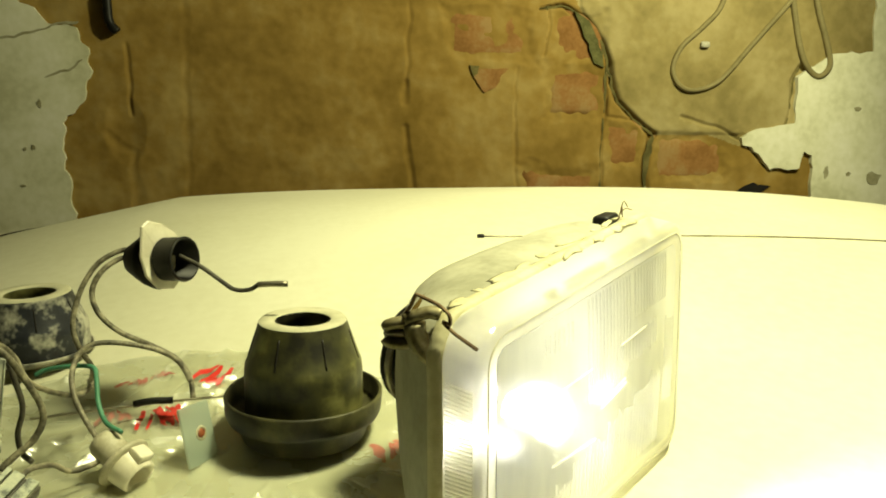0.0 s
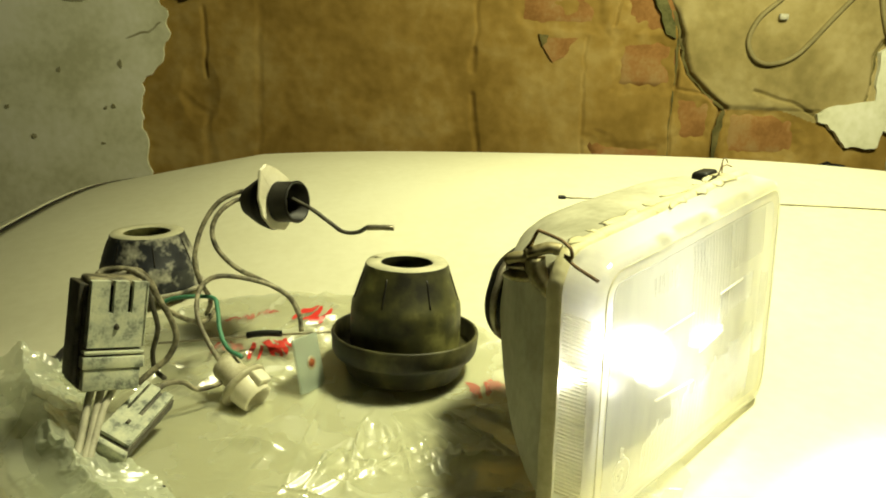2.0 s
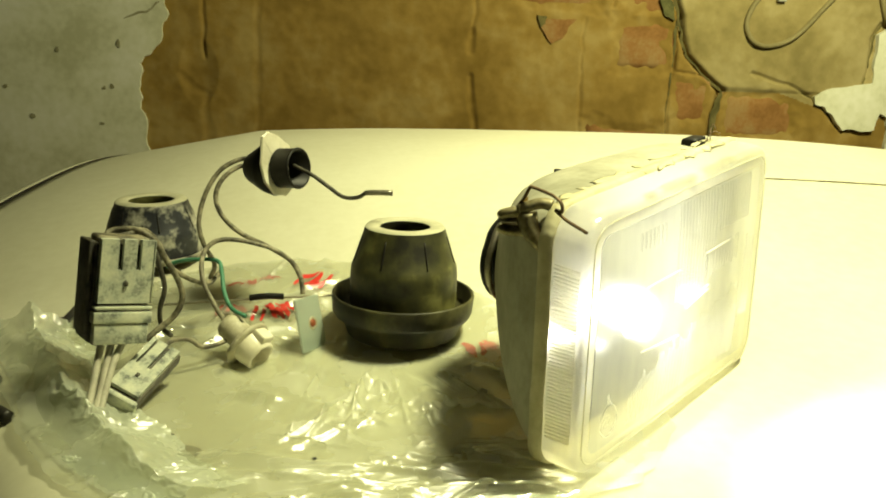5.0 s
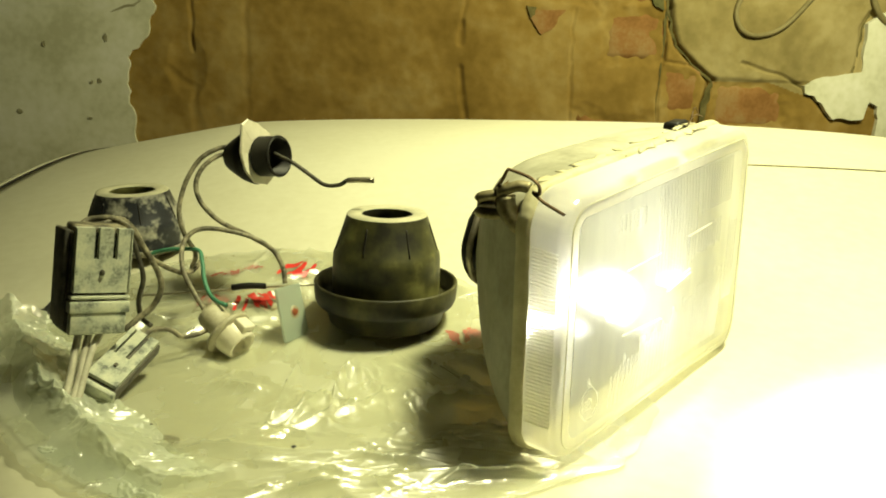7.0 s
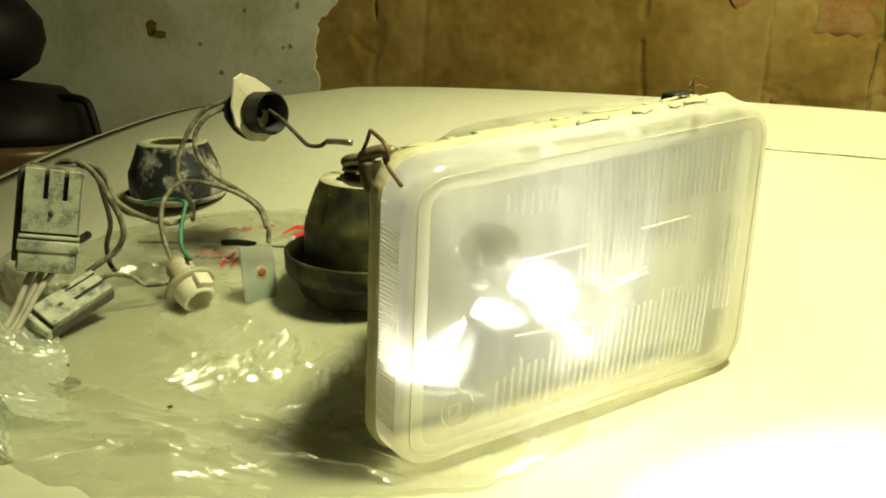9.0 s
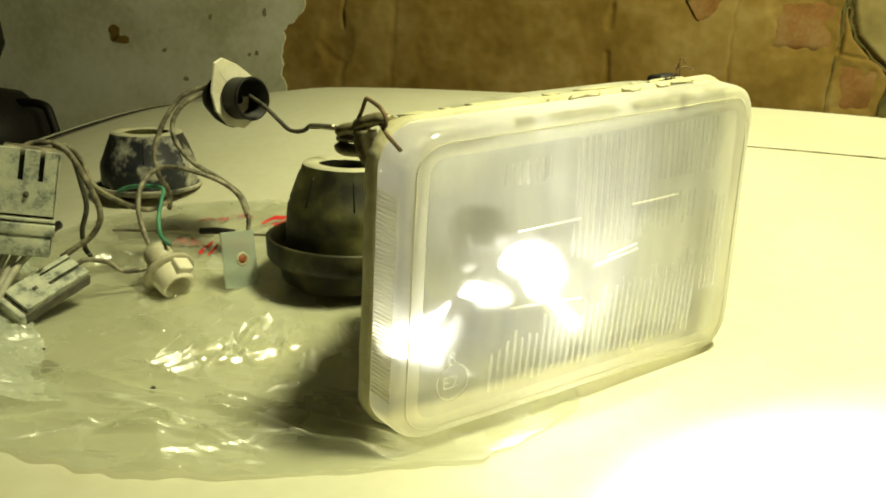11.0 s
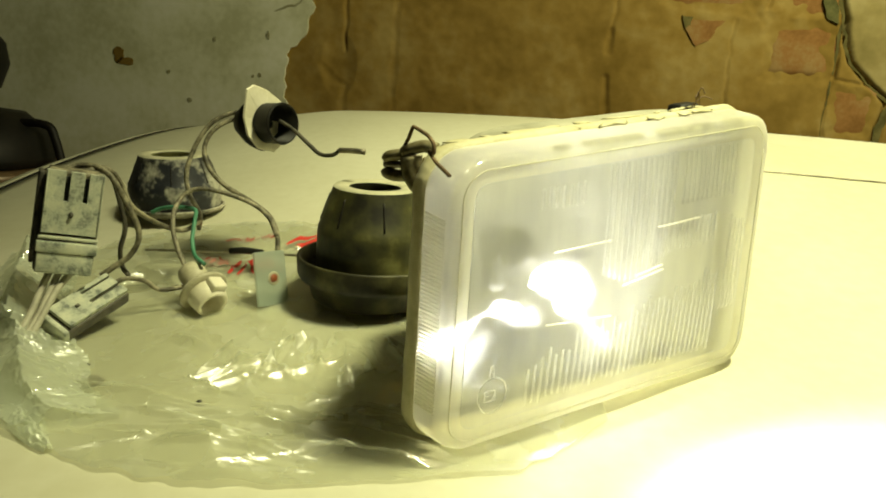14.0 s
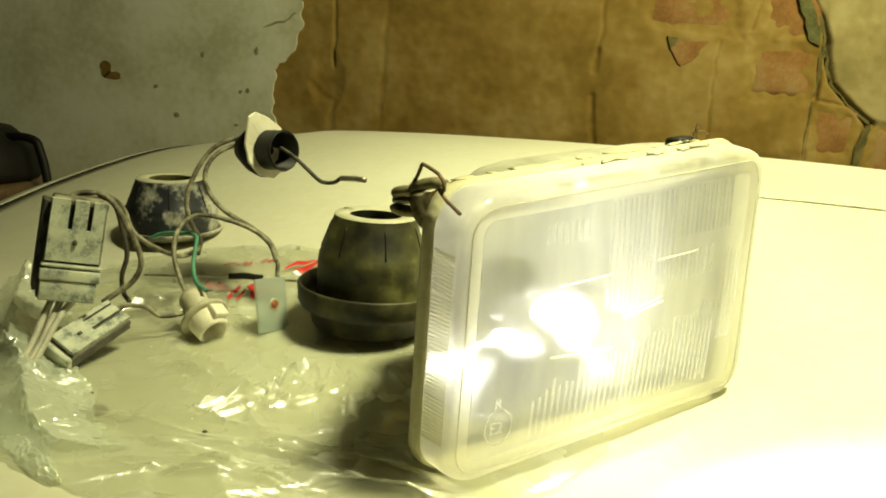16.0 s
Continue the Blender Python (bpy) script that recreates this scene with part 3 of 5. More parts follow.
part("body_side", skirt(), PAINT, car)
part("sill", box(-0.50, -0.36, 0.0, 1.20, 1.40, 0.121, 0.01), BLACK, car, "dark underside")
seam = [(0.100 + 0.95 * u, 0.510 - 0.04 * u) for u in spread(0, 1, 18)]
part("moulding", tube([(x, y, hood_z(x, y) + 0.001) for x, y in seam], 0.0008, 8, 3), STEEL, car, "thin bright metal strip on the bonnet")
part("moulding_end", box(0.096, 0.507, hood_z(0.100, 0.510) - 0.001, 0.104, 0.513, hood_z(0.100, 0.510) + 0.0035, 0.0012), BLACK, car, "black end stop")


# ---- the headlight ----
LW, LH = 0.241, 0.149
LAMP = pose(-0.0070, -0.0205, 0.9000, 0, 0, 44.8)
headlight = thing("headlight", LAMP, "lit rectangular car headlight with fluted dusty glass, standing on the bonnet", "headlight")


def lamp_z(x, z):
    """The headlight grows a little from its inner to its outer end, where it also stands slightly higher."""
    u = min(1.0, max(0.0, x / LW))
    return 0.002 + 0.006 * u + z * (0.886 + 0.1376 * u)


def true_z(x, z):
    u = min(1.0, max(0.0, x / LW))
    return (z - 0.002 - 0.006 * u) / (0.886 + 0.1376 * u)


def lamp_part(name, bm, mat, parent=headlight, label="", smooth=True):
    for q in bm.verts:
        end = ease((q.co.x - 0.15) / 0.10)
        z = q.co.z
        q.co.z = lamp_z(q.co.x, z) + (0.003 * ease((q.co.y - 0.012) / 0.012) if z > 0.10 else 0.0)
        q.co.x -= end * (0.005 + 0.006 * z / LH)
        q.co.y -= 0.003 * end
    return part(name, bm, mat, parent, label, smooth)


def rounded(w, h, r, inset=0.0, n=7):
    """The corners of a rounded rectangle (x, z), anticlockwise."""
    r = max(r - inset, 0.002)
    out = []
    for cx, cz, a0 in ((w - inset - r, h - inset - r, 0), (inset + r, h - inset - r, 90), (inset + r, inset + r, 180), (w - inset - r, inset + r, 270)):
        for k in range(n):
            a = math.radians(a0 + 90 * k / (n - 1))
            out.append((cx + r * math.cos(a), cz + r * math.sin(a)))
    return out


def loft(loops, close_last=False):
    """Skin closed loops of equal length."""
    bm = bmesh.new()
    rings = [[bm.verts.new(q) for q in loop] for loop in loops]
    for a, b in zip(rings, rings[1:]):
        for i in range(len(a)):
            j = (i + 1) % len(a)
            bm.faces.new((a[i], a[j], b[j], b[i]))
    if close_last:
        bm.faces.new(rings[-1])
    bmesh.ops.recalc_face_normals(bm, faces=bm.faces)
    return bm


def dense(loop, per=3):
    out = []
    for (a, b), (c, d) in zip(loop, loop[1:] + loop[:1]):
        k = per * 3 if math.hypot(c - a, d - b) > 0.03 else per
        out += [(a + (c - a) * i / k, b + (d - b) * i / k) for i in range(k)]
    return out


RR = 0.0195


def front_y(x, z):
    """The gentle bulge of the glass."""
    u, v = 2 * x / LW - 1, 2 * z / LH - 1
    return 0.001 - 0.0030 * (1 - u * u) * (1 - v * v)


def inner(x, inset):
    """The border of the glass is broader at its outer end."""
    return x - 0.007 * min(1.0, max(0.0, inset / 0.012)) * ease((x - 0.12) / 0.10)


side_loops = [[(x, 0.0205, z) for x, z in dense(rounded(LW, LH, RR))]]
for inset, y in ((0.0, 0.005), (0.0008, 0.0022), (0.003, 0.0006), (0.0075, 0.0), (0.0105, 0.0002), (0.0121, 0.0004)):
    side_loops.append([(inner(x, inset), y + front_y(x, z), z) for x, z in dense(rounded(LW, LH, RR, inset))])
lamp_part("lens_rim", loft(side_loops), GLASS_SIDE, headlight, "frosted glass edge, yellowed with dust")


def pane_loops():
    base = [(inner(x, 0.012), z) for x, z in dense(rounded(LW, LH, RR, 0.0120))]
    loops = []
    for k in range(13):
        s = 1 - k / 13
        loop = [(LW / 2 + (x - LW / 2) * s, LH / 2 + (z - LH / 2) * s) for x, z in base]
        loops.append([(x, front_y(x, z), z) for x, z in loop])
    return loops


bead = [(inner(x, 0.006), 0.0 + front_y(x, z), z) for x, z in dense(rounded(LW, LH, RR, 0.0058))]
lamp_part("rim_bead", tube(bead + bead[:1], 0.00045, 6, 1), GLASS_SIDE, headlight, "thin raised line round the glass edge")

lens = lamp_part("lens", loft(pane_loops(), True), GLASS, headlight, "clear dirty glass front")
lens.visible_shadow = False


def ridges(items, w=0.0018, proud=0.0010):
    """Upright half-round ribs moulded in the glass: x, z from, z to."""
    bm = bmesh.new()
    for x, za, zb in items:
        zs = spread(za, zb, 7)
        rows = [[bm.verts.new((x + w / 2 * math.cos(a), front_y(x, z) - 0.0004 - proud * math.sin(a), z)) for a in spread(0, math.pi, 5)] for z in zs]
        for p, q in zip(rows, rows[1:]):
            for i in range(4):
                bm.faces.new((p[i], p[i + 1], q[i + 1], q[i]))
    bmesh.ops.recalc_face_normals(bm, faces=bm.faces)
    return bm


rnd = random.Random(4)
items = [(0.050 + 0.0044 * i, 0.016 + 0.003 * rnd.random(), 0.036 + 0.0008 * i + 0.010 * rnd.random()) for i in range(34)]
items += [(0.094 + 0.0042 * i, 0.070 + 0.02 * abs(i - 5) / 12, 0.136) for i in range(13)]
items += [(0.150 + 0.0044 * i, 0.082 + 0.003 * rnd.random(), 0.097 + 0.003 * rnd.random()) for i in range(9)]
items += [(0.152 + 0.0044 * i, 0.108, 0.136) for i in range(12)]
items += [(0.050 + 0.0044 * i, 0.118 + 0.003 * rnd.random(), 0.130) for i in range(7)]
items += [(0.203 + 0.0044 * i, 0.040, 0.092 + 0.004 * rnd.random()) for i in range(4)]
for item in items:
    flute = lamp_part("flute", ridges([item]), FLUTE, lens)
    flute.visible_shadow = False


def side_ribs():
    """Fine level ribs moulded across the flank of the glass."""
    bm = bmesh.new()
    for i in range(47):
        z = 0.024 + 0.0021 * i
        rows = [[bm.verts.new((0.0002 - 0.0011 * math.sin(a), y, z + 0.0007 * math.cos(a))) for a in spread(0, math.pi, 6)] for y in (0.0045, 0.0185)]
        for k in range(5):
            bm.faces.new((rows[0][k], rows[0][k + 1], rows[1][k + 1], rows[1][k]))
    bmesh.ops.recalc_face_normals(bm, faces=bm.faces)
    return bm


lamp_part("side_ribs", side_ribs(), GLASS_SIDE, headlight, "fine ribs along the glass flank")


def bar(x0, z0, x1, z1, w=0.0011):
    bm = bmesh.new()
    d = Vector((x1 - x0, 0, z1 - z0)).normalized()
    s = Vector((-d.z, 0, d.x)) * w / 2
    pts = [Vector((x0 + (x1 - x0) * t, front_y(x0 + (x1 - x0) * t, z0 + (z1 - z0) * t), z0 + (z1 - z0) * t)) for t in spread(0, 1, 6)]
    for p, q in zip(pts, pts[1:]):
        a = [bm.verts.new(p + s + Vector((0, -0.0004, 0))), bm.verts.new(p + Vector((0, -0.0016, 0))), bm.verts.new(p - s + Vector((0, -0.0004, 0)))]
        b = [bm.verts.new(q + s + Vector((0, -0.0004, 0))), bm.verts.new(q + Vector((0, -0.0016, 0))), bm.verts.new(q - s + Vector((0, -0.0004, 0)))]
        for k in range(2):
            bm.faces.new((a[k], a[k + 1], b[k + 1], b[k]))
    bmesh.ops.recalc_face_normals(bm, faces=bm.faces)
    return bm


for x0, z0, x1, z1 in ((0.0593, 0.0920, 0.0973, 0.0951), (0.1331, 0.0993, 0.1695, 0.1025), (0.1096, 0.0709, 0.1412, 0.0764), (0.1190, 0.0750, 0.1400, 0.0790), (0.1335, 0.0990, 0.1337, 0.0800), (0.0578, 0.0572, 0.1031, 0.0559)):
    upright = abs(z1 - z0) > 0.01
    lamp_part("prism_edge", bar(x0, true_z(x0, z0), x1, true_z(x1, z1), 0.0006 if upright else 0.0010), FLUTE if upright else GLASS_SIDE, lens)


def lettering(text, size, m, mat, parent, name="lettering"):
    cu = bpy.data.curves.new(name, "FONT")
    cu.body, cu.size, cu.extrude = text, size, 0.0002
    tmp = bpy.data.objects.new("tmp", cu)
    scene.collection.objects.link(tmp)
    me = bpy.data.meshes.new_from_object(tmp.evaluated_get(bpy.context.evaluated_depsgraph_get()))
    bpy.data.objects.remove(tmp)
    me.materials.clear()
    me.materials.append(mat)
    ob = new(name, me)
    ob.parent = parent
    ob.matrix_local = m
    return ob


lettering("E2", 0.0085, pose(0.0235, -0.0004, 0.0250, 90), FLUTE, lens)
lettering("R", 0.0080, pose(0.0255, -0.0006, 0.0370, 90), FLUTE, lens)
ring = part("approval_ring", tube([(0.0290 + 0.0085 * math.cos(a), -0.0006, 0.0280 + 0.0085 * math.sin(a)) for a in spread(0, 2 * math.pi, 25)], 0.0005, 5, 1), FLUTE, lens)

rim_loops = []
for inset, y in ((0.0005, 0.0200), (-0.0012, 0.0207), (-0.0018, 0.024), (-0.0012, 0.0275), (0.002, 0.0290)):
    rim_loops.append([(x + 0.0006 * noise.noise(Vector((x * 90, y * 200, z * 90))), y + 0.0008 * noise.noise(Vector((x * 60, 3, z * 60))), z + 0.0008 * noise.noise(Vector((x * 80, 9, z * 80)))) for x, z in dense(rounded(LW, LH, RR, inset))])
lamp_part("sealing_frame", loft(rim_loops), HOUSING_TOP, headlight, "yellowed lumpy sealant frame")


def shell():
    """The pressed steel shell: a shoulder that keeps its height behind the glass, then a round back."""
    loops = []
    for k in range(23):
        t = k / 22
        s = (1 - t**1.35) ** 0.95 if t < 1 else 0.0
        up = (1 - t**3.2) ** 0.55 if t < 1 else 0.0
        loop = []
        for x, z in dense(rounded(LW, LH, RR, 0.004)):
            dx, dz = x - LW / 2, z - LH / 2
            d = math.hypot(dx, dz)
            cx, cz = dx / d * 0.026, dz / d * 0.026
            inward = ease((x - 0.005) / 0.075)
            rise = 0.0015 * math.sin(math.pi * min(1.0, 1.25 * t)) * ease((dz - 0.02) / 0.04) * inward
            loop.append((0.097 + (LW / 2 - 0.097) * s + cx + (dx - cx) * s, 0.028 + 0.078 * t, 0.084 + (LH / 2 - 0.084) * s + cz + (dz - cz) * (s + (up - s) * (0.35 + 0.65 * inward) if dz > 0 else s) + rise))
        loops.append(loop)
    return loops


lamp_part("housing", loft(shell(), True), HOUSING, headlight, "dull metal reflector shell, dusty on top")

# the silvered bowl, steeper towards its outer end, cut off by flat plates above and below
BX, BZ, BACK, BRIM = 0.079, 0.099, 0.085, 0.0268
FX, FZ = 0.104, 0.071
GX, GY, GZ = 0.106, 0.040, 0.059


def slope(v, span, power, reach):
    return v * v / span * (max(abs(v), 1e-4) / reach) ** (power - 2)


def bowl_y(x, z):
    side = slope(x - BX, 0.183, 1.779, 0.09) if x < BX else slope(x - BX, 0.142, 3.266, 0.12)
    rise = slope(z - BZ, 0.108, 3.0, 0.06) if z > BZ else slope(z - BZ, 0.141, 2.121, 0.06)
    # it stays inside the shell
    near = [max(0.0, q) for q in ((0.071 - x) / 0.067, (x - 0.123) / 0.114, (0.058 - z) / 0.054)]
    s = min(1.0, sum(q**4 for q in near) ** 0.25)
    wall = 0.0245 + 0.078 * (1 - s ** 1.053) ** 0.741
    return max(BRIM, min(wall, BACK - side - rise))


reflector = lamp_part("reflector", grid(spread(0.0115, 0.2275, 73), spread(0.011, 0.137, 43), lambda x, z: (x, bowl_y(x, z), z)), MIRROR, headlight, "silvered reflector bowl")
for z, skin in ((0.011, DULL), (0.137, MIRROR)):
    lamp_part("mirror_plate", grid(spread(0.0115, 0.2275, 73), spread(0, 1, 9), lambda x, v: (x, BRIM + (bowl_y(x, z) - BRIM) * v, z)), skin, reflector, "flat plate closing the bowl")


def turned(profile, m, segments=36):
    bm = revolve(profile, segments)
    bmesh.ops.transform(bm, matrix=m, verts=bm.verts)
    return bm


HUB = pose(0.097, 0.100, 0.084, -90)
lamp_part("bulb_hub", turned([(0.0, 0.0), (0.027, 0.0), (0.0295, 0.003), (0.0295, 0.014), (0.027, 0.017), (0.023, 0.017), (0.022, 0.009), (0.0, 0.009)], HUB), BLACK, headlight, "black round bulb collar")
lamp_part("hub_ring", turned([(0.0297, 0.006), (0.0312, 0.007), (0.0312, 0.010), (0.0297, 0.011)], HUB), STEEL, headlight, "thin steel ring")
ROOT = bowl_y(FX, FZ)
lamp_part("bulb_collar", turned([(0.0150, 0.0), (0.0160, 0.003), (0.0130, 0.006), (0.0100, 0.007), (0.0090, 0.006)], pose(FX, ROOT - 0.001, FZ, 90)), BLACK, headlight, "dark bulb collar")
# plain dark bulb for the round dark shape behind the glass
bulb = lamp_part("bulb", turned([(0.0, 0.0), (0.0070, 0.0), (0.0080, 0.004), (0.0080, 0.012), (0.0066, 0.016), (0.0, 0.0175)], pose(FX, ROOT - 0.005, FZ, 90)), SOOT, headlight, "dark round bulb")
lamp_part("glowing_bulb", turned([(0.0, -0.013), (0.0090, -0.011), (0.0125, -0.005), (0.0125, 0.005), (0.0090, 0.011), (0.0, 0.013)], pose(GX, GY, GZ, 90)), BULB, headlight, "glowing bulb")
shield = grid(spread(math.pi * 0.98, math.pi * 2.02, 17), (-0.013, 0.0, 0.013), lambda a, y: (GX + 0.0142 * math.cos(a), GY - y, GZ - 0.0005 + 0.0142 * math.sin(a)))
lamp_part("bulb_shield", thicken(shield, 0.0005), DULL, headlight, "thin metal cup under the glowing bulb")

# pale strips added to imitate light caught in the upper glass edge
for k, (x0, x1) in enumerate(((0.060, 0.071), (0.079, 0.118), (0.128, 0.171), (0.180, 0.216))):
    lamp_part("edge_glow_strip", thicken(grid(spread(x0, x1, 15), (0.0, 1.0), lambda x, v: (x, 0.0045 + 0.004 * v, 0.1378 + (0.0050 + 0.0012 * noise.noise(Vector((x * 120, k, 3)))) * v)), 0.0006), FROST, headlight, "pale strip standing in for the glow along the upper glass edge")

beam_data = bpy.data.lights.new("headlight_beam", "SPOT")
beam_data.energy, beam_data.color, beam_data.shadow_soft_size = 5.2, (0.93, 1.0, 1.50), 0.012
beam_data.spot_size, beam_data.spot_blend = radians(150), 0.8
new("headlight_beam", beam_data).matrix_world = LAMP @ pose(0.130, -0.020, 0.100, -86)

lamp_part("clip", tube([(0.0035, 0.044, 0.146), (0.0036, 0.040, 0.152), (0.0037, 0.0373, 0.1575), (0.0034, 0.035, 0.1580), (0.0015, 0.022, 0.1555), (0.0010, 0.0175, 0.1540), (0.0008, 0.0170, 0.1500), (0.0010, 0.0205, 0.1488), (0.0, 0.013, 0.1470), (-0.0019, 0.0015, 0.1430)], 0.0009, 8, 5), RUSTY, headlight, "bent rusty spring wire")
bracket = lamp_part("bracket", tube([(0.008, 0.030, 0.126), (0.006, 0.035, 0.131), (0.005, 0.038, 0.137), (0.005, 0.039, 0.143)], 0.0050, 12, 4), BRASSY, headlight, "worn brassy adjuster bracket")
lamp_part("bracket_arm", tube([(0.010, 0.028, 0.1475), (0.008, 0.033, 0.1485), (0.005, 0.038, 0.1470), (0.003, 0.042, 0.1450)], 0.0032, 10, 4), BRASSY, bracket)
lamp_part("bracket_jaw", tube([(0.005, 0.038, 0.1435), (0.002, 0.045, 0.1435), (0.000, 0.049, 0.1425), (0.000, 0.0505, 0.1410)], 0.0030, 10, 4), BRASSY, bracket)
lamp_part("bracket_jaw", tube([(0.005, 0.038, 0.1335), (0.002, 0.045, 0.1330), (0.000, 0.049, 0.1338), (0.000, 0.0505, 0.1350)], 0.0032, 10, 4), BRASSY, bracket)
lamp_part("bracket_pin", tube([(0.003, 0.043, 0.1385), (0.001, 0.047, 0.1385), (-0.001, 0.051, 0.1385)], 0.0019, 8, 2), STEEL, bracket)
lamp_part("adjuster_block", box(0.197, 0.036, 0.1415, 0.216, 0.047, 0.1515, 0.002), BLACK, headlight, "black plastic adjuster")
for k in range(16):
    x = 0.022 + 0.0125 * k + 0.006 * math.sin(k * 7)
    bm = revolve([(0.0, -0.002), (0.004, -0.0008), (0.0045, 0.0004), (0.003, 0.0016), (0.0, 0.002)], 14, 0.8, k * 1.3)
    bmesh.ops.transform(bm, matrix=pose(x, 0.0265 + 0.005 * math.sin(k * 3), LH + 0.0012, 0, 0, 14 * math.sin(k * 4)) @ Matrix.Diagonal((1.9 + 1.4 * math.sin(k * 5), 0.7 + 0.35 * math.sin(k * 9), 0.28, 1)), verts=bm.verts)
    lamp_part("sealant_lump", bm, HOUSING_TOP, headlight)
for k, (x, dx, h) in enumerate(((0.196, 0.016, 0.006), (0.206, -0.012, 0.009), (0.20, 0.004, 0.011))):
    lamp_part("fibre", tube([(x, 0.03, 0.150), (x + dx * 0.5, 0.028, 0.150 + h), (x + dx, 0.026, 0.150 + h * 0.7)], 0.00035, 5, 5), RUSTY, headlight)


# ---- the plastic bag ----
BAG_C = (-0.13, 0.13)
BAG_EDGE = [(0.072, 0.052), (0.048, 0.014), (0.029, -0.010), (0.005, -0.022), (-0.035, -0.037), (-0.074, -0.049), (-0.125, -0.053), (-0.165, -0.046), (-0.21, -0.030), (-0.255, -0.002),
            (-0.282, 0.028), (-0.312, 0.072), (-0.345, 0.125), (-0.345, 0.20), (-0.30, 0.265), (-0.24, 0.30), (-0.17, 0.305), (-0.11, 0.295), (-0.05, 0.26), (0.0, 0.21), (0.03, 0.16), (0.055, 0.11)]
EDGE_POLAR = sorted((math.atan2(y - BAG_C[1], x - BAG_C[0]), math.hypot(x - BAG_C[0], y - BAG_C[1])) for x, y in BAG_EDGE)


def bag_radius(a):
    angles, radii = zip(*EDGE_POLAR)
    r = float(np.interp(a, angles, radii, period=2 * math.pi))
    return r + 0.006 * noise.noise(Vector((a * 5, 2, 7))) + 0.003 * noise.noise(Vector((a * 17, 5, 7)))


# long sharp folds: from, to, height, half width
FOLDS = [((-0.141, 0.130), (-0.152, 0.050), 0.006, 0.0034), ((-0.124, 0.085), (-0.143, 0.042), 0.005, 0.0030), ((-0.127, 0.079), (-0.098, 0.056), 0.004, 0.0036), ((-0.092, 0.075), (-0.150, 0.030), 0.0035, 0.0032), ((-0.108, 0.092), (-0.158, 0.038), 0.004, 0.0028), ((-0.075, 0.088), (-0.118, 0.050), 0.004, 0.0028),
         ((-0.06, 0.005), (0.015, -0.012), 0.006, 0.006), ((-0.11, -0.02), (0.0, -0.016), 0.005, 0.006), ((-0.24, 0.03), (-0.10, 0.005), 0.004, 0.010), ((-0.20, 0.10), (-0.16, 0.085), 0.006, 0.006), ((-0.08, 0.06), (-0.03, 0.075), 0.005, 0.006), ((-0.18, 0.235), (-0.13, 0.225), 0.006, 0.006)]
rnd = random.Random(12)
for k in range(26):
    # creases that fan out from under the boot towards the open side
    a = -1.95 + 1.1 * rnd.random()
    r0, r1 = rnd.uniform(0.055, 0.09), rnd.uniform(0.10, 0.155)
    FOLDS.append(((-0.086 + r0 * math.cos(a), 0.186 + r0 * math.sin(a)), (-0.086 + r1 * math.cos(a + 0.12), 0.186 + r1 * math.sin(a + 0.12)), rnd.uniform(0.0016, 0.0040), rnd.uniform(0.0022, 0.0038)))
for k in range(26):
    # creases along the front hem, towards the headlight
    x = rnd.uniform(-0.15, 0.01)
    y = -0.036 + 0.020 * (x + 0.15) / 0.16 + rnd.uniform(0.0, 0.045)
    half, a = rnd.uniform(0.010, 0.030), rnd.gauss(0.02, 0.16)
    FOLDS.append(((x - half * math.cos(a), y - half * math.sin(a)), (x + half * math.cos(a), y + half * math.sin(a)), rnd.uniform(0.0014, 0.0034), rnd.uniform(0.0020, 0.0034)))
for k in range(26):
    cx, cy, a, half = rnd.uniform(-0.30, 0.01), rnd.uniform(-0.035, 0.27), rnd.choice((1.25, 1.15, -0.25, 0.5)) + rnd.gauss(0, 0.25), rnd.uniform(0.007, 0.024)
    FOLDS.append(((cx - half * math.cos(a), cy - half * math.sin(a)), (cx + half * math.cos(a), cy + half * math.sin(a)), rnd.uniform(0.0010, 0.0024), rnd.uniform(0.0024, 0.0040)))
for k in range(40):
    # thin long creases over the open front of the bag
    cx, cy, a, half = rnd.uniform(-0.25, 0.0), rnd.uniform(-0.045, 0.04), rnd.gauss(0.05, 0.22), rnd.uniform(0.010, 0.028)
    FOLDS.append(((cx - half * math.cos(a), cy - half * math.sin(a)), (cx + half * math.cos(a), cy + half * math.sin(a)), rnd.uniform(0.0010, 0.0022), rnd.uniform(0.0012, 0.0020)))
for k in range(34):
    # crushed film round the wires, behind the bulb holder
    cx, cy, a, half = rnd.uniform(-0.27, -0.125), rnd.uniform(0.165, 0.29), rnd.gauss(0.3, 0.7), rnd.uniform(0.006, 0.020)
    FOLDS.append(((cx - half * math.cos(a), cy - half * math.sin(a)), (cx + half * math.cos(a), cy + half * math.sin(a)), rnd.uniform(0.0016, 0.0040), rnd.uniform(0.0024, 0.0048)))
HELD = [(-0.086, 0.186, 0.063), (-0.302, 0.324, 0.05), (-0.235, 0.085, 0.045), (-0.183, 0.135, 0.02), (0.03, 0.03, 0.05), (0.10, 0.11, 0.06)]


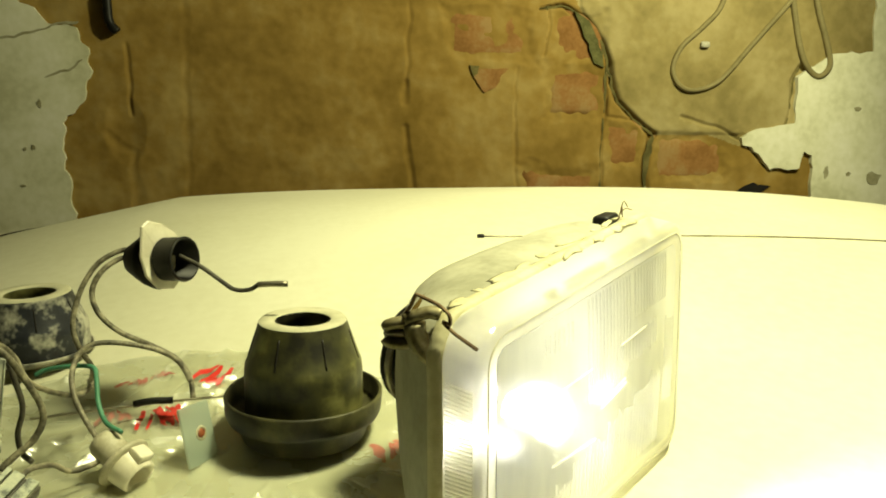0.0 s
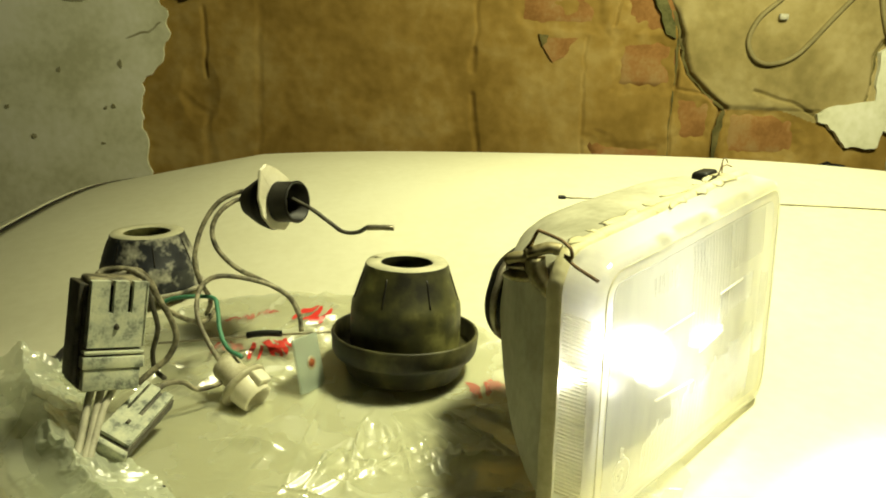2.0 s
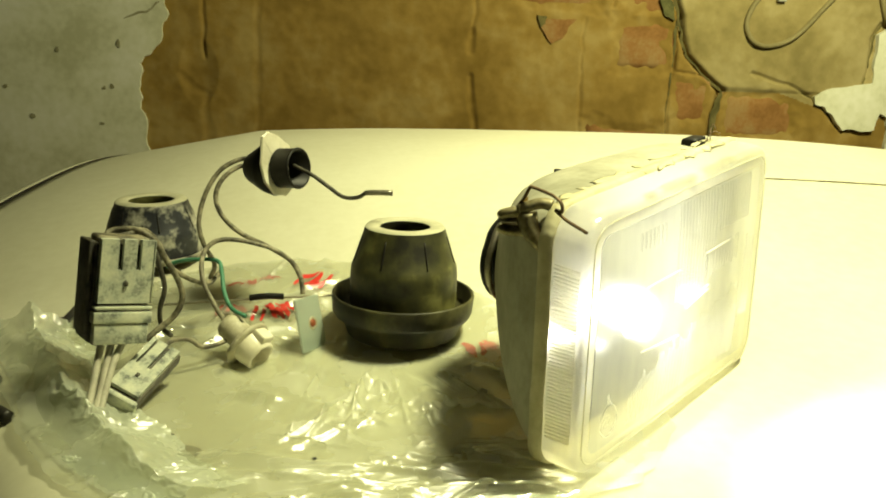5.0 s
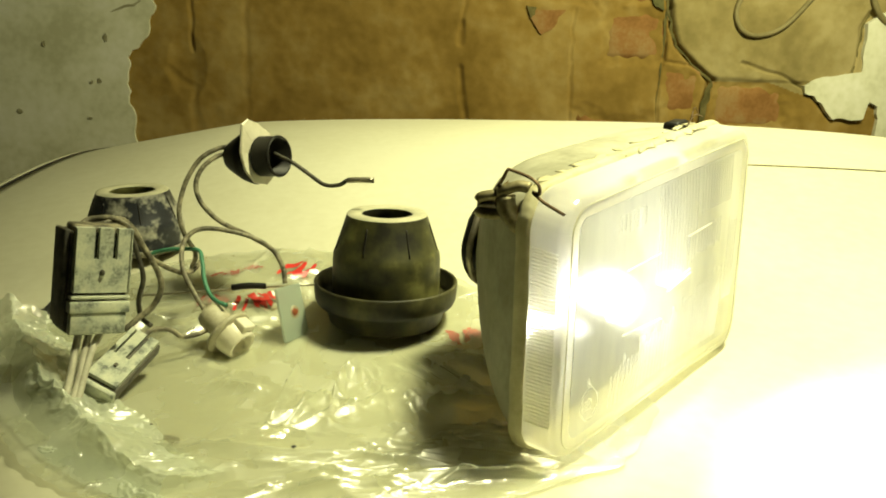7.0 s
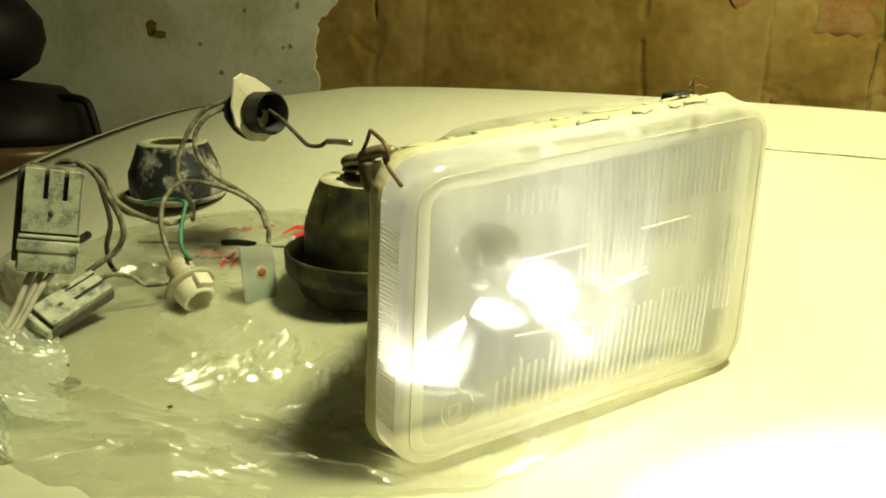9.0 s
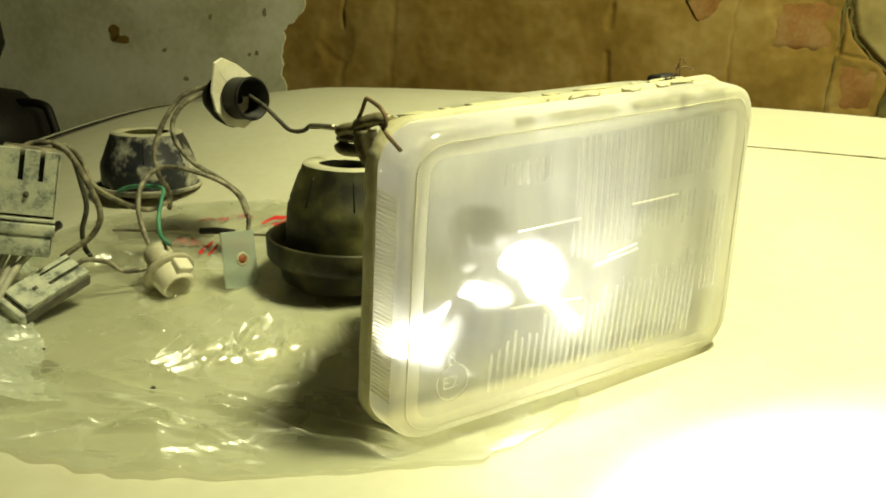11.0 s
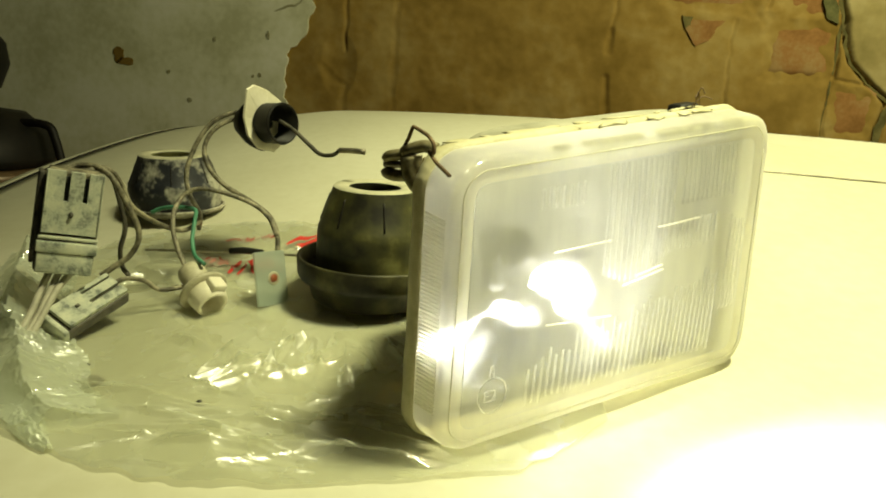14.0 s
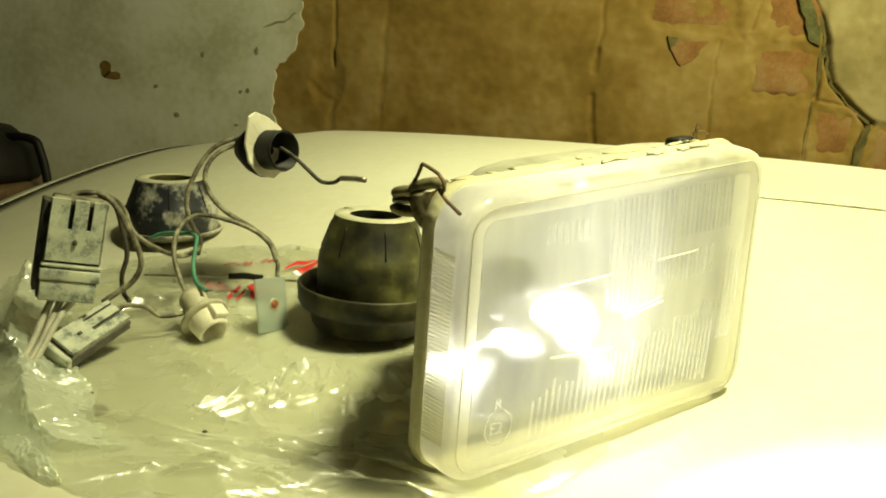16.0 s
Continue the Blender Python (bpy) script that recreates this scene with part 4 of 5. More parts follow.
def bag_lift(x, y):
    """How high the film stands off the bonnet: folds, crinkles, a raised lip."""
    p = Vector((x, y, 0))
    fold = abs(noise.noise(Vector((x * 14 + y * 5, y * 9, 1))))
    fine = abs(noise.noise(Vector((x * 55, y * 38, 3))))
    lift = 0.0026 * (1 - fold) ** 5 + 0.0005 * (1 - min(1, fine * 1.6)) ** 2
    u, v = 0.86 * x - 0.50 * y, 0.50 * x + 0.86 * y
    lift += 0.0016 * max(0.0, 1 - 3.2 * abs(noise.noise(Vector((u * 32, v * 6, 11))))) ** 2
    for (ax, ay), (bx, by), tall, wide in FOLDS:
        if abs(2 * x - ax - bx) > abs(bx - ax) + 2 * wide or abs(2 * y - ay - by) > abs(by - ay) + 2 * wide:
            continue
        ex, ey = bx - ax, by - ay
        t = min(1.0, max(0.0, ((x - ax) * ex + (y - ay) * ey) / (ex * ex + ey * ey)))
        off = math.hypot(x - ax - t * ex, y - ay - t * ey)
        lift += tall * math.sin(math.pi * (0.08 + 0.84 * t)) * max(0.0, 1 - off / wide) ** 1.3
    free = 1.0
    for cx, cy, r in HELD:
        free = min(free, ease((math.hypot(x - cx, y - cy) - r * 0.75) / (r * 0.6)))
    lift *= 0.12 + 0.88 * free
    lip = ease((-0.262 - x) / 0.075) * ease((0.24 - y) / 0.08)
    lift += lip * (0.006 + 0.004 * noise.noise(p * 30) + 0.002 * noise.noise(p * 80))
    return 0.0012 + lift


def bag_point(a, s):
    r = bag_radius(a) * s
    x, y = BAG_C[0] + r * math.cos(a), BAG_C[1] + r * math.sin(a)
    hem = 0.0012 * ease((s - 0.93) / 0.05) * max(0.0, 0.3 + noise.noise(Vector((a * 6, 1, 2)))) * (1 if y < 0.1 else 0.3)
    return (x, y, hood_z(x, y) + bag_lift(x, y) + hem)


bag = thing("plastic_bag", label="crumpled clear plastic bag with red print spread under the parts", category="plastic bag")
part("film", grid(spread(-math.pi, math.pi, 900), [0.002] + [((k + 1) / 230) ** 0.75 for k in range(230)], bag_point), BAG, bag, "crinkled clear film")


def crinkle(q):
    """Sharp-edged crumpling, between -1 and 1."""
    return (0.5 - 1.6 * abs(noise.noise(q))) + 0.35 * (0.5 - 1.6 * abs(noise.noise(q * 2.6 + Vector((3, 1, 7)))))


MOUTH_OUT = [(-0.392, 0.222), (-0.366, 0.165), (-0.316, 0.088), (-0.280, 0.036), (-0.236, -0.006), (-0.196, -0.034)]
MOUTH_TOP = [(-0.350, 0.184), (-0.318, 0.128), (-0.283, 0.074), (-0.252, 0.040), (-0.222, 0.002), (-0.190, -0.022)]


def along(line, u):
    k = min(len(line) - 2, int(u * (len(line) - 1)))
    f = u * (len(line) - 1) - k
    (ax, ay), (bx, by) = line[k], line[k + 1]
    return ax + (bx - ax) * f, ay + (by - ay) * f


def lip_point(u, v):
    """The bag's open mouth: a flap that leans up to a crushed ridge and folds over inwards."""
    (ox, oy), (tx, ty) = along(MOUTH_OUT, u), along(MOUTH_TOP, u)
    q = Vector((u * 13, v * 3.2, 4))
    if v < 0.55:
        w = v / 0.55
        x, y, up = ox + (tx - ox) * w, oy + (ty - oy) * w, w**1.5
    else:
        w = (v - 0.55) / 0.45
        x, y, up = tx + 0.026 * w, ty + 0.020 * w, (1 - w) ** 1.4
    crush = ease((v - 0.30) / 0.25) * (0.35 + 0.65 * ease((0.75 - u) / 0.4))
    x += 0.004 * noise.noise(q * 0.7) + 0.0030 * crush * crinkle(q * 1.7)
    y += 0.004 * noise.noise(q * 0.7 + Vector((5, 5, 5))) + 0.0030 * crush * crinkle(q * 1.7 + Vector((9, 1, 1)))
    z = (0.034 - 0.024 * u) * up * (0.85 + 0.5 * noise.noise(Vector((u * 6, 2, 8)))) + 0.0050 * crush * crinkle(q * 2.2 + Vector((2, 2, 2)))
    return (x, y, hood_z(x, y) + 0.0022 + max(0.0, z))


part("gathered_mouth", grid(spread(0, 1, 260), spread(0, 1, 90), lip_point), BAG_MILK, bag, "ruffled milky edge of the film")


def hem_point(u, v):
    """A crushed roll of film along the bag's free edge."""
    x0, y0 = -0.266 + 0.090 * u, 0.026 - 0.063 * u + 0.006 * math.sin(u * 5)
    w = 0.009 * math.sin(math.pi * (0.06 + 0.9 * u)) ** 0.7
    q = Vector((u * 5, v * 1.6, 9))
    s = (v - 0.5) * 2 * w
    x, y = x0 + 0.58 * s, y0 + 0.81 * s
    return (x, y, hood_z(x, y) + 0.0015 + max(0.0, 0.0045 * math.sin(math.pi * v) * (0.55 + 0.8 * crinkle(q * 3.2))))


part("crushed_hem", grid(spread(0, 1, 130), spread(0, 1, 26), hem_point), BAG_MILK, bag, "crushed white roll of film")


def print_patch(cx, cy, w, h, turn, seed, proud):
    """A few thick slanting strokes of print, worn at their ends."""
    bm = bmesh.new()
    lot = random.Random(seed)
    for k in range(4):
        u, lean, wide = -0.75 + 0.5 * k + lot.uniform(-0.15, 0.15), lot.uniform(-0.5, 1.2), lot.uniform(0.22, 0.42)
        low, top = lot.uniform(-1.0, -0.5), lot.uniform(0.4, 1.0)
        rows = []
        for v in spread(low, top, 9):
            f = wide * (0.45 + 0.75 * abs(noise.noise(Vector((v * 2.3, seed, k))))) * math.sin(math.pi * (0.12 + 0.76 * (v - low) / (top - low)))
            mid = u + 0.4 * lean * v + 0.25 * math.sin(2.2 * v + k)
            row = []
            for q in (mid - f, mid, mid + f):
                x, y = cx + math.cos(turn) * q * w - math.sin(turn) * v * h, cy + math.sin(turn) * q * w + math.cos(turn) * v * h
                row.append(bm.verts.new((x, y, hood_z(x, y) + bag_lift(x, y) + proud + 0.00004 * k)))
            rows.append(row)
        for lo, hi in zip(rows, rows[1:]):
            for i in range(2):
                bm.faces.new((lo[i], lo[i + 1], hi[i + 1], hi[i]))
    return bm


for k, (cx, cy, w, h, turn) in enumerate(((-0.217, 0.219, 0.010, 0.009, 0.2), (-0.190, 0.214, 0.011, 0.016, 0.3), (-0.178, 0.216, 0.010, 0.015, 0.7), (-0.155, 0.266, 0.012, 0.018, -0.5), (-0.215, 0.269, 0.010, 0.006, 0.1), (-0.196, 0.276, 0.008, 0.004, 0.3), (-0.029, 0.157, 0.014, 0.014, 0.4))):
    part("print", print_patch(cx, cy, w, h, turn, k + 2.3, 0.0004 if k in (1, 2, 3) else -0.0003), RED, bag, "red printed strokes")
for x, y, r in ((-0.262, 0.036, 0.0075), (-0.206, 0.034, 0.0095)):
    bm = revolve([(0.0, 0.0006), (r * 0.7, 0.0005), (r * 0.85, 0.0001)], 22, 0.35, x * 40, False)
    bmesh.ops.translate(bm, vec=(x, y, hood_z(x, y) + 0.0002), verts=bm.verts)
    part("grease_spot", bm, OIL, bag, "brown oil spot")
for x, y in ((-0.136, 0.020), (-0.218, 0.052)):
    bm = revolve([(0.0, 0.0), (0.0015, 0.0002), (0.0011, 0.0007), (0.0, 0.0009)], 10, 0.6, x * 99)
    bmesh.ops.translate(bm, vec=(x, y, hood_z(x, y) + bag_lift(x, y)), verts=bm.verts)
    tagged(part("crumb", bm, GREASE), "tiny dark crumb of dirt on the plastic bag", "dirt", group="crumbs on the bag")


# ---- rubber boots ----
def rubber_boot(m, name_label, top, low, height, rubber, flange, skirt_rubber, rim=0.033):
    boot = thing("rubber_boot", m, name_label, "rubber boot", group="headlight dust boots")
    h = height
    f = flange
    z = rim
    part("cup", revolve([(0.0, 0.001), (f * 0.75, 0.0), (f * 0.79, 0.002), (f * 0.84, z * 0.42), (f * 0.955, z * 0.50), (f * 0.985, z * 0.60), (f, z - 0.001), (f - 0.0006, z), (f - 0.0020, z), (f - 0.0026, z - 0.001),
                         (f * 0.935, z * 0.62), (f * 0.90, z * 0.56), (low, z * 0.52)], 64, 0.010, h, False), skirt_rubber, boot, "wide thin cup round the foot")
    part("cone", revolve([(low, z * 0.45), (low + 0.0004, z * 0.8), (low + 0.0002, z + (h - z) * 0.32), (low - 0.0004, z + (h - z) * 0.43), (low - 0.0016, z + (h - z) * 0.475), (top + 0.0016, h - 0.005), (top + 0.0004, h - 0.0012)], 64, 0.008, h + 1, False), rubber, boot, "tapering rubber body")
    hole = top * 0.63
    part("top_face", revolve([(top + 0.0004, h - 0.0012), (top - 0.0008, h), (hole + 0.0014, h - 0.0002), (hole + 0.0002, h - 0.0014)], 56, 0.008, h + 1, False), RUBBER_TOP, boot, "pale dusty flat top with a bulb hole")
    part("bore", revolve([(0.0, z * 0.6), (hole + 0.003, z * 0.6), (hole + 0.002, h - 0.0100), (hole - 0.0004, h - 0.0080), (hole + 0.0001, h - 0.0012)], 48, 0.008, h + 1, False), RUBBER, boot, "dark bore")
    foot, head = Vector((low - 0.0018, 0, z + (h - z) * 0.49)), Vector((top + 0.0022, 0, h - 0.0065))
    # raised dark cords paint in the shade of shallow grooves
    for k in range(7):
        turn = Matrix.Rotation(0.3 + 2 * math.pi * k / 7, 4, "Z")
        bm = tube([foot, (foot + head) / 2, head], 0.0006, 6, 3)
        bmesh.ops.transform(bm, matrix=turn, verts=bm.verts)
        part("groove", bm, SOOT, boot, "thin dark line standing in for the shade of a groove")
    return boot


rubber_boot(pose(-0.0860, 0.186, hood_z(-0.086, 0.186) + 0.001, 2, 0, 20), "dusty black rubber boot with a wide rim, hole upward", 0.0282, 0.0385, 0.0805, RUBBER, 0.0522, RUBBER_CUP, 0.0310)
rubber_boot(pose(-0.3020, 0.3240, hood_z(-0.302, 0.324) + 0.0005, 0, -3, 70), "mud-caked black rubber boot behind the connector", 0.0296, 0.0400, 0.0535, RUBBER_DUST, 0.0440, MUD, 0.008)


# ---- the wiring harness ----
W1 = [(-0.2019, 0.2350, 1.0338), (-0.2115, 0.2330, 1.0320), (-0.2236, 0.2280, 1.0244), (-0.2332, 0.2220, 1.0081), (-0.2371, 0.2140, 0.9883), (-0.2334, 0.2100, 0.9721), (-0.2273, 0.2150, 0.9559), (-0.2329, 0.2250, 0.9423)]
W2 = [(-0.2019, 0.2345, 1.0288), (-0.2111, 0.2300, 1.0268), (-0.2210, 0.2240, 1.0187), (-0.2252, 0.2190, 1.0067), (-0.2207, 0.2150, 0.9934), (-0.2079, 0.2150, 0.9800), (-0.1874, 0.2150, 0.9694), (-0.1702, 0.2100, 0.9600), (-0.1623, 0.2050, 0.9483), (-0.1602, 0.2000, 0.9366)]
W3 = [(-0.2066, 0.1500, 0.9302), (-0.2148, 0.1550, 0.9413), (-0.2237, 0.1650, 0.9543), (-0.2271, 0.1750, 0.9657), (-0.2252, 0.1850, 0.9748), (-0.2160, 0.1900, 0.9796), (-0.2003, 0.1950, 0.9775), (-0.1811, 0.2000, 0.9707), (-0.1685, 0.2030, 0.9608), (-0.1609, 0.2000, 0.9475)]
WG = [(-0.1930, 0.1480, 0.9357), (-0.2042, 0.1580, 0.9384), (-0.2109, 0.1680, 0.9475), (-0.2146, 0.1800, 0.9585), (-0.2196, 0.1900, 0.9642), (-0.2367, 0.1950, 0.9637), (-0.2508, 0.2000, 0.9606), (-0.2582, 0.2000, 0.9572)]
W4 = [(-0.2720, 0.1180, 0.9953), (-0.2672, 0.1240, 0.9988), (-0.2542, 0.1260, 0.9990), (-0.2445, 0.1260, 0.9930), (-0.2372, 0.1280, 0.9790), (-0.2308, 0.1300, 0.9638), (-0.2295, 0.1300, 0.9526), (-0.2348, 0.1280, 0.9419), (-0.2438, 0.1250, 0.9345), (-0.2506, 0.1200, 0.9287)]
W5 = [(-0.2618, 0.1180, 0.9966), (-0.2533, 0.1280, 0.9965), (-0.2475, 0.1320, 0.9907), (-0.2437, 0.1340, 0.9738), (-0.2416, 0.1350, 0.9586), (-0.2455, 0.1350, 0.9434), (-0.2443, 0.1350, 0.9319), (-0.2374, 0.1300, 0.9282)]
W6 = [(-0.2592, 0.1200, 0.9962), (-0.2517, 0.1320, 0.9976), (-0.2449, 0.1380, 0.9876), (-0.2391, 0.1400, 0.9723), (-0.2303, 0.1600, 0.9576), (-0.2238, 0.1800, 0.9502), (-0.2201, 0.2000, 0.9533)]
W7 = [(-0.2375, 0.1150, 0.9268), (-0.2332, 0.1200, 0.9287), (-0.2261, 0.1300, 0.9252), (-0.2196, 0.1350, 0.9188), (-0.2112, 0.1400, 0.9185), (-0.2048, 0.1450, 0.9199)]
W8 = [(-0.2680, 0.0960, 0.9390), (-0.2678, 0.0850, 0.9280), (-0.2672, 0.0720, 0.9140), (-0.2664, 0.0570, 0.9040)]
W9 = [(-0.2630, 0.0980, 0.9385), (-0.2628, 0.0860, 0.9270), (-0.2628, 0.0730, 0.9135), (-0.2622, 0.0580, 0.9040)]
W10 = [(-0.2560, 0.1010, 0.9375), (-0.2590, 0.0880, 0.9280), (-0.2604, 0.0750, 0.9150), (-0.2600, 0.0620, 0.9050)]
WT = [(-0.1680, 0.2230, 1.0300), (-0.1533, 0.2130, 1.0242), (-0.1405, 0.2060, 1.0162), (-0.1300, 0.2000, 1.0102), (-0.1197, 0.1960, 1.0106), (-0.1135, 0.1920, 1.0146)]
PIN = [(-0.2620, 0.1960, 0.9290), (-0.2230, 0.2050, 0.9295), (-0.1850, 0.2120, 0.9300), (-0.1395, 0.2180, 0.9305)]
harness = thing("wiring_harness", label="old dusty headlight wiring harness with connectors and a bulb holder", category="wiring harness")
for pts, r, mat, text in ((W1, 0.0018, WIRE, ""), (W2, 0.0018, WIRE, ""), (W3, 0.0017, WIRE, ""), (WG, 0.0015, WIRE_GREEN, "green insulated wire"), (W4, 0.0019, WIRE, ""), (W5, 0.0016, WIRE_DARK, "dark wire"), (W6, 0.0017, WIRE, ""),
                          (W7, 0.0016, WIRE, ""), (W8, 0.0021, WIRE_PALE, "pale dusty wire"), (W9, 0.0021, WIRE_PALE, "pale dusty wire"), (W10, 0.0021, WIRE_PALE, "pale dusty wire"), (WT, 0.0015, WIRE_DARK, "dark wire")):
    part("wire", tube(pts, r, 10, 6), mat, harness, text)
part("wire_terminal", tube([WT[-1], (WT[-1][0] + 0.009, WT[-1][1] - 0.002, WT[-1][2] + 0.0006), (WT[-1][0] + 0.019, WT[-1][1] - 0.004, WT[-1][2] + 0.0006)], 0.0020, 8, 3), STEEL, harness, "crimped metal terminal")


def placed(bm, m):
    bmesh.ops.transform(bm, matrix=m, verts=bm.verts)
    return bm


CON = pose(-0.2550, 0.0885, 0.9370, -2, 9, 36) @ Matrix.Diagonal((0.73, 1, 0.99, 1))
# dark brown of block and flank carries the shade on the housing's side
block = part("connector", placed(box(-0.0235, 0.0045, 0.0, 0.0215, 0.032, 0.060, 0.0015), CON), WIRE_DARK, harness, "square dusty grey plug housing")
# black plate paints in the shade at the bottom of the slots
part("plug_slot", placed(box(-0.0205, 0.0036, 0.044, 0.0205, 0.0046, 0.0600, 0.0002), CON), BLACK, block)
def slotted(x0, x1, z0, z1, slots, foot):
    """The outline (x, z) of a plate with narrow slots cut down from its top edge."""
    out = [(x0, z0), (x1, z0), (x1, z1)]
    for a, b in sorted(slots, reverse=True):
        out += [(b, z1), (b, foot), (a, foot), (a, z1)]
    return out + [(x0, z1)]


part("plug_face", placed(slab(slotted(-0.0215, 0.0215, 0.0250, 0.0632, ((-0.0075, -0.0038), (0.0068, 0.0104)), 0.0450), 0.0, 0.0052), CON), GREY_PLASTIC, block, smooth=False)
for x in (-0.0214, 0.0204):
    part("plug_edge", placed(box(x, -0.0010, 0.0250, x + 0.0010, 0.004, 0.0630, 0.0003), CON), GREY_PLASTIC, block)
part("plug_latch", placed(box(-0.0235, -0.0015, 0.0130, 0.0225, 0.007, 0.0200, 0.0008), CON), GREY_PLASTIC, block)
part("plug_latch", placed(box(-0.0228, -0.0012, 0.0212, 0.0222, 0.006, 0.0232, 0.0005), CON), GREY_PLASTIC, block)
part("plug_base", placed(box(-0.0222, -0.0005, 0.0, 0.0205, 0.010, 0.0128, 0.001), CON), GREY_PLASTIC, block)
part("plug_flank", placed(box(-0.0270, 0.008, 0.004, -0.0225, 0.028, 0.0610, 0.001), CON), WIRE_DARK, block)
part("plug_nub", placed(revolve([(0.0, 0.0), (0.002, 0.0), (0.0015, 0.0018), (0.0, 0.002)], 12), CON @ pose(-0.0005, 0.0, 0.037, 90)), WIRE_DARK, block)
part("plug_roof", placed(box(-0.0200, 0.006, 0.0590, 0.0200, 0.026, 0.0640, 0.0020), CON), WIRE, block, "dirt-caked wire exits")

C2 = look((-0.246, 0.096, 0.915), (-0.246 - 0.035, 0.096 - 0.087, 0.915 - 0.033)) @ pose(0, 0, 0, 0, 0, 28) @ Matrix.Diagonal((0.70, 0.85, 0.66, 1))
plug = part("connector", placed(box(-0.0155, -0.006, -0.036, 0.0155, 0.004, 0.036, 0.0015), C2), WIRE_DARK, harness, "flat dusty grey plug housing")
FLAT = C2 @ pose(0, 0.0030, 0)
part("plug_face", placed(slab([(x, z) for x, z in slotted(-0.0135, 0.0140, -0.0290, 0.0355, ((-0.0050, -0.0012), (0.0078, 0.0100)), 0.0020)], 0.0045, -0.0010), FLAT), GREY_PLASTIC, plug, smooth=False)
part("plug_nub", placed(box(-0.0015, 0.0065, -0.012, 0.0015, 0.0090, -0.008, 0.0006), C2), WIRE_DARK, plug)
part("plug_collar", placed(box(-0.0165, -0.0065, -0.038, 0.0165, 0.006, -0.033, 0.001), C2), GREY_PLASTIC, plug)

SOCK = look((-0.2048, 0.1531, 0.9273), (-0.1785, 0.1350, 0.9086)) @ pose(0, 0, 0, 180)
holder = part("bulb_holder", placed(revolve([(0.0, -0.004), (0.0078, -0.003), (0.0092, 0.0), (0.0092, 0.017), (0.0, 0.017)], 28), SOCK), BEIGE_PLASTIC, harness, "beige plastic bulb holder")
part("holder_collar", placed(revolve([(0.009, 0.0165), (0.0163, 0.0170), (0.0170, 0.0185), (0.0163, 0.0200), (0.0108, 0.0205)], 40), SOCK), BEIGE_PLASTIC, holder)
part("holder_mouth", placed(revolve([(0.0128, 0.0200), (0.0122, 0.0255), (0.0108, 0.0325), (0.0100, 0.0330), (0.0084, 0.0325), (0.0078, 0.0240), (0.0070, 0.0180), (0.0, 0.0178)], 12, 0.0, 0, False), SOCK), IVORY, holder, "ivory faceted mouth")
# black block paints in the shade of a slot inside the mouth
part("holder_slot", placed(box(-0.0050, -0.0016, 0.0176, 0.0050, 0.0016, 0.0225, 0.0005), SOCK), BLACK, holder)
part("holder_lug", placed(box(-0.0055, -0.0150, 0.0203, 0.0055, -0.0090, 0.0305, 0.001), SOCK @ pose(0, 0, 0, 0, 0, -12)), IVORY, holder)
part("holder_key", placed(box(-0.003, 0.008, -0.002, 0.003, 0.0112, 0.016, 0.001), SOCK @ pose(0, 0, 0, 0, 0, 30)), BEIGE_PLASTIC, holder)

CAP = look((-0.1790, 0.2258, 1.0275), (-0.0907, 0.1789, 1.0335)) @ pose(0, 0, 0, 180)
sleeve = part("rubber_cap", placed(revolve([(0.0, -0.030), (0.006, -0.0295), (0.0110, -0.025), (0.0185, -0.011), (0.0212, -0.003), (0.0, -0.0026)], 36, 0.06, 6), CAP), BLACK, harness, "black rubber cap")
plate = bmesh.new()
kite = [(0.0035, -0.0330), (0.0150, -0.0160), (0.0190, -0.002), (0.0165, 0.0120), (0.006, 0.0230), (-0.008, 0.0225), (-0.0180, 0.0090), (-0.0185, -0.008), (-0.0120, -0.022), (-0.0035, -0.0325)]
rings = [[plate.verts.new((p[0] * k, p[1] * k, z + 0.0008 * math.sin(p[1] * 90))) for p in kite] for k, z in ((0.2, 0.0), (1.0, 0.0), (1.03, 0.0012), (1.0, 0.0022), (0.2, 0.0024))]
for lo, hi in zip(rings, rings[1:]):
    for i in range(len(kite)):
        j = (i + 1) % len(kite)
        plate.faces.new((lo[i], lo[j], hi[j], hi[i]))
bmesh.ops.recalc_face_normals(plate, faces=plate.faces)
bmesh.ops.transform(plate, matrix=CAP @ pose(0, 0, -0.0012, 0, 0, 30) @ Matrix.Diagonal((1.08, 0.90, 1, 1)), verts=plate.verts)
part("cap_plate", plate, IVORY, sleeve, "pale flat gasket plate", smooth=False)
part("cap_neck", placed(revolve([(0.0150, 0.002), (0.0146, 0.0050), (0.0150, 0.0065), (0.0148, 0.0155), (0.0155, 0.0168), (0.0150, 0.0180), (0.0137, 0.0176), (0.0130, 0.002), (0.0, 0.001)], 36, 0.01, 2, False), CAP), BLACK, sleeve, "black round neck")

pin = thing("metal_pin", label="thin metal rod lying on the plastic bag", category="rod")
part("rod", tube(PIN, 0.0009, 8, 4), STEEL, pin)
part("sleeve", tube([(PIN[2][0] - 0.016, PIN[2][1] - 0.003, PIN[2][2] + 0.0008), (PIN[2][0] - 0.004, PIN[2][1] - 0.001, PIN[2][2] + 0.0018), (PIN[2][0] + 0.009, PIN[2][1] + 0.001, PIN[2][2] + 0.0008)], 0.0024, 8, 4), BLACK, pin, "black greasy sleeve")
tag = thing("plastic_tag", pose(-0.1480, 0.1600, hood_z(-0.148, 0.16) + 0.0010, -14, 3, 58), "frosted pale plastic tab with a red dot leaning by the boot", "plastic tab")
part("tab", box(-0.0130, -0.001, 0.0, 0.0130, 0.0015, 0.0375, 0.0009), TAB, tag)
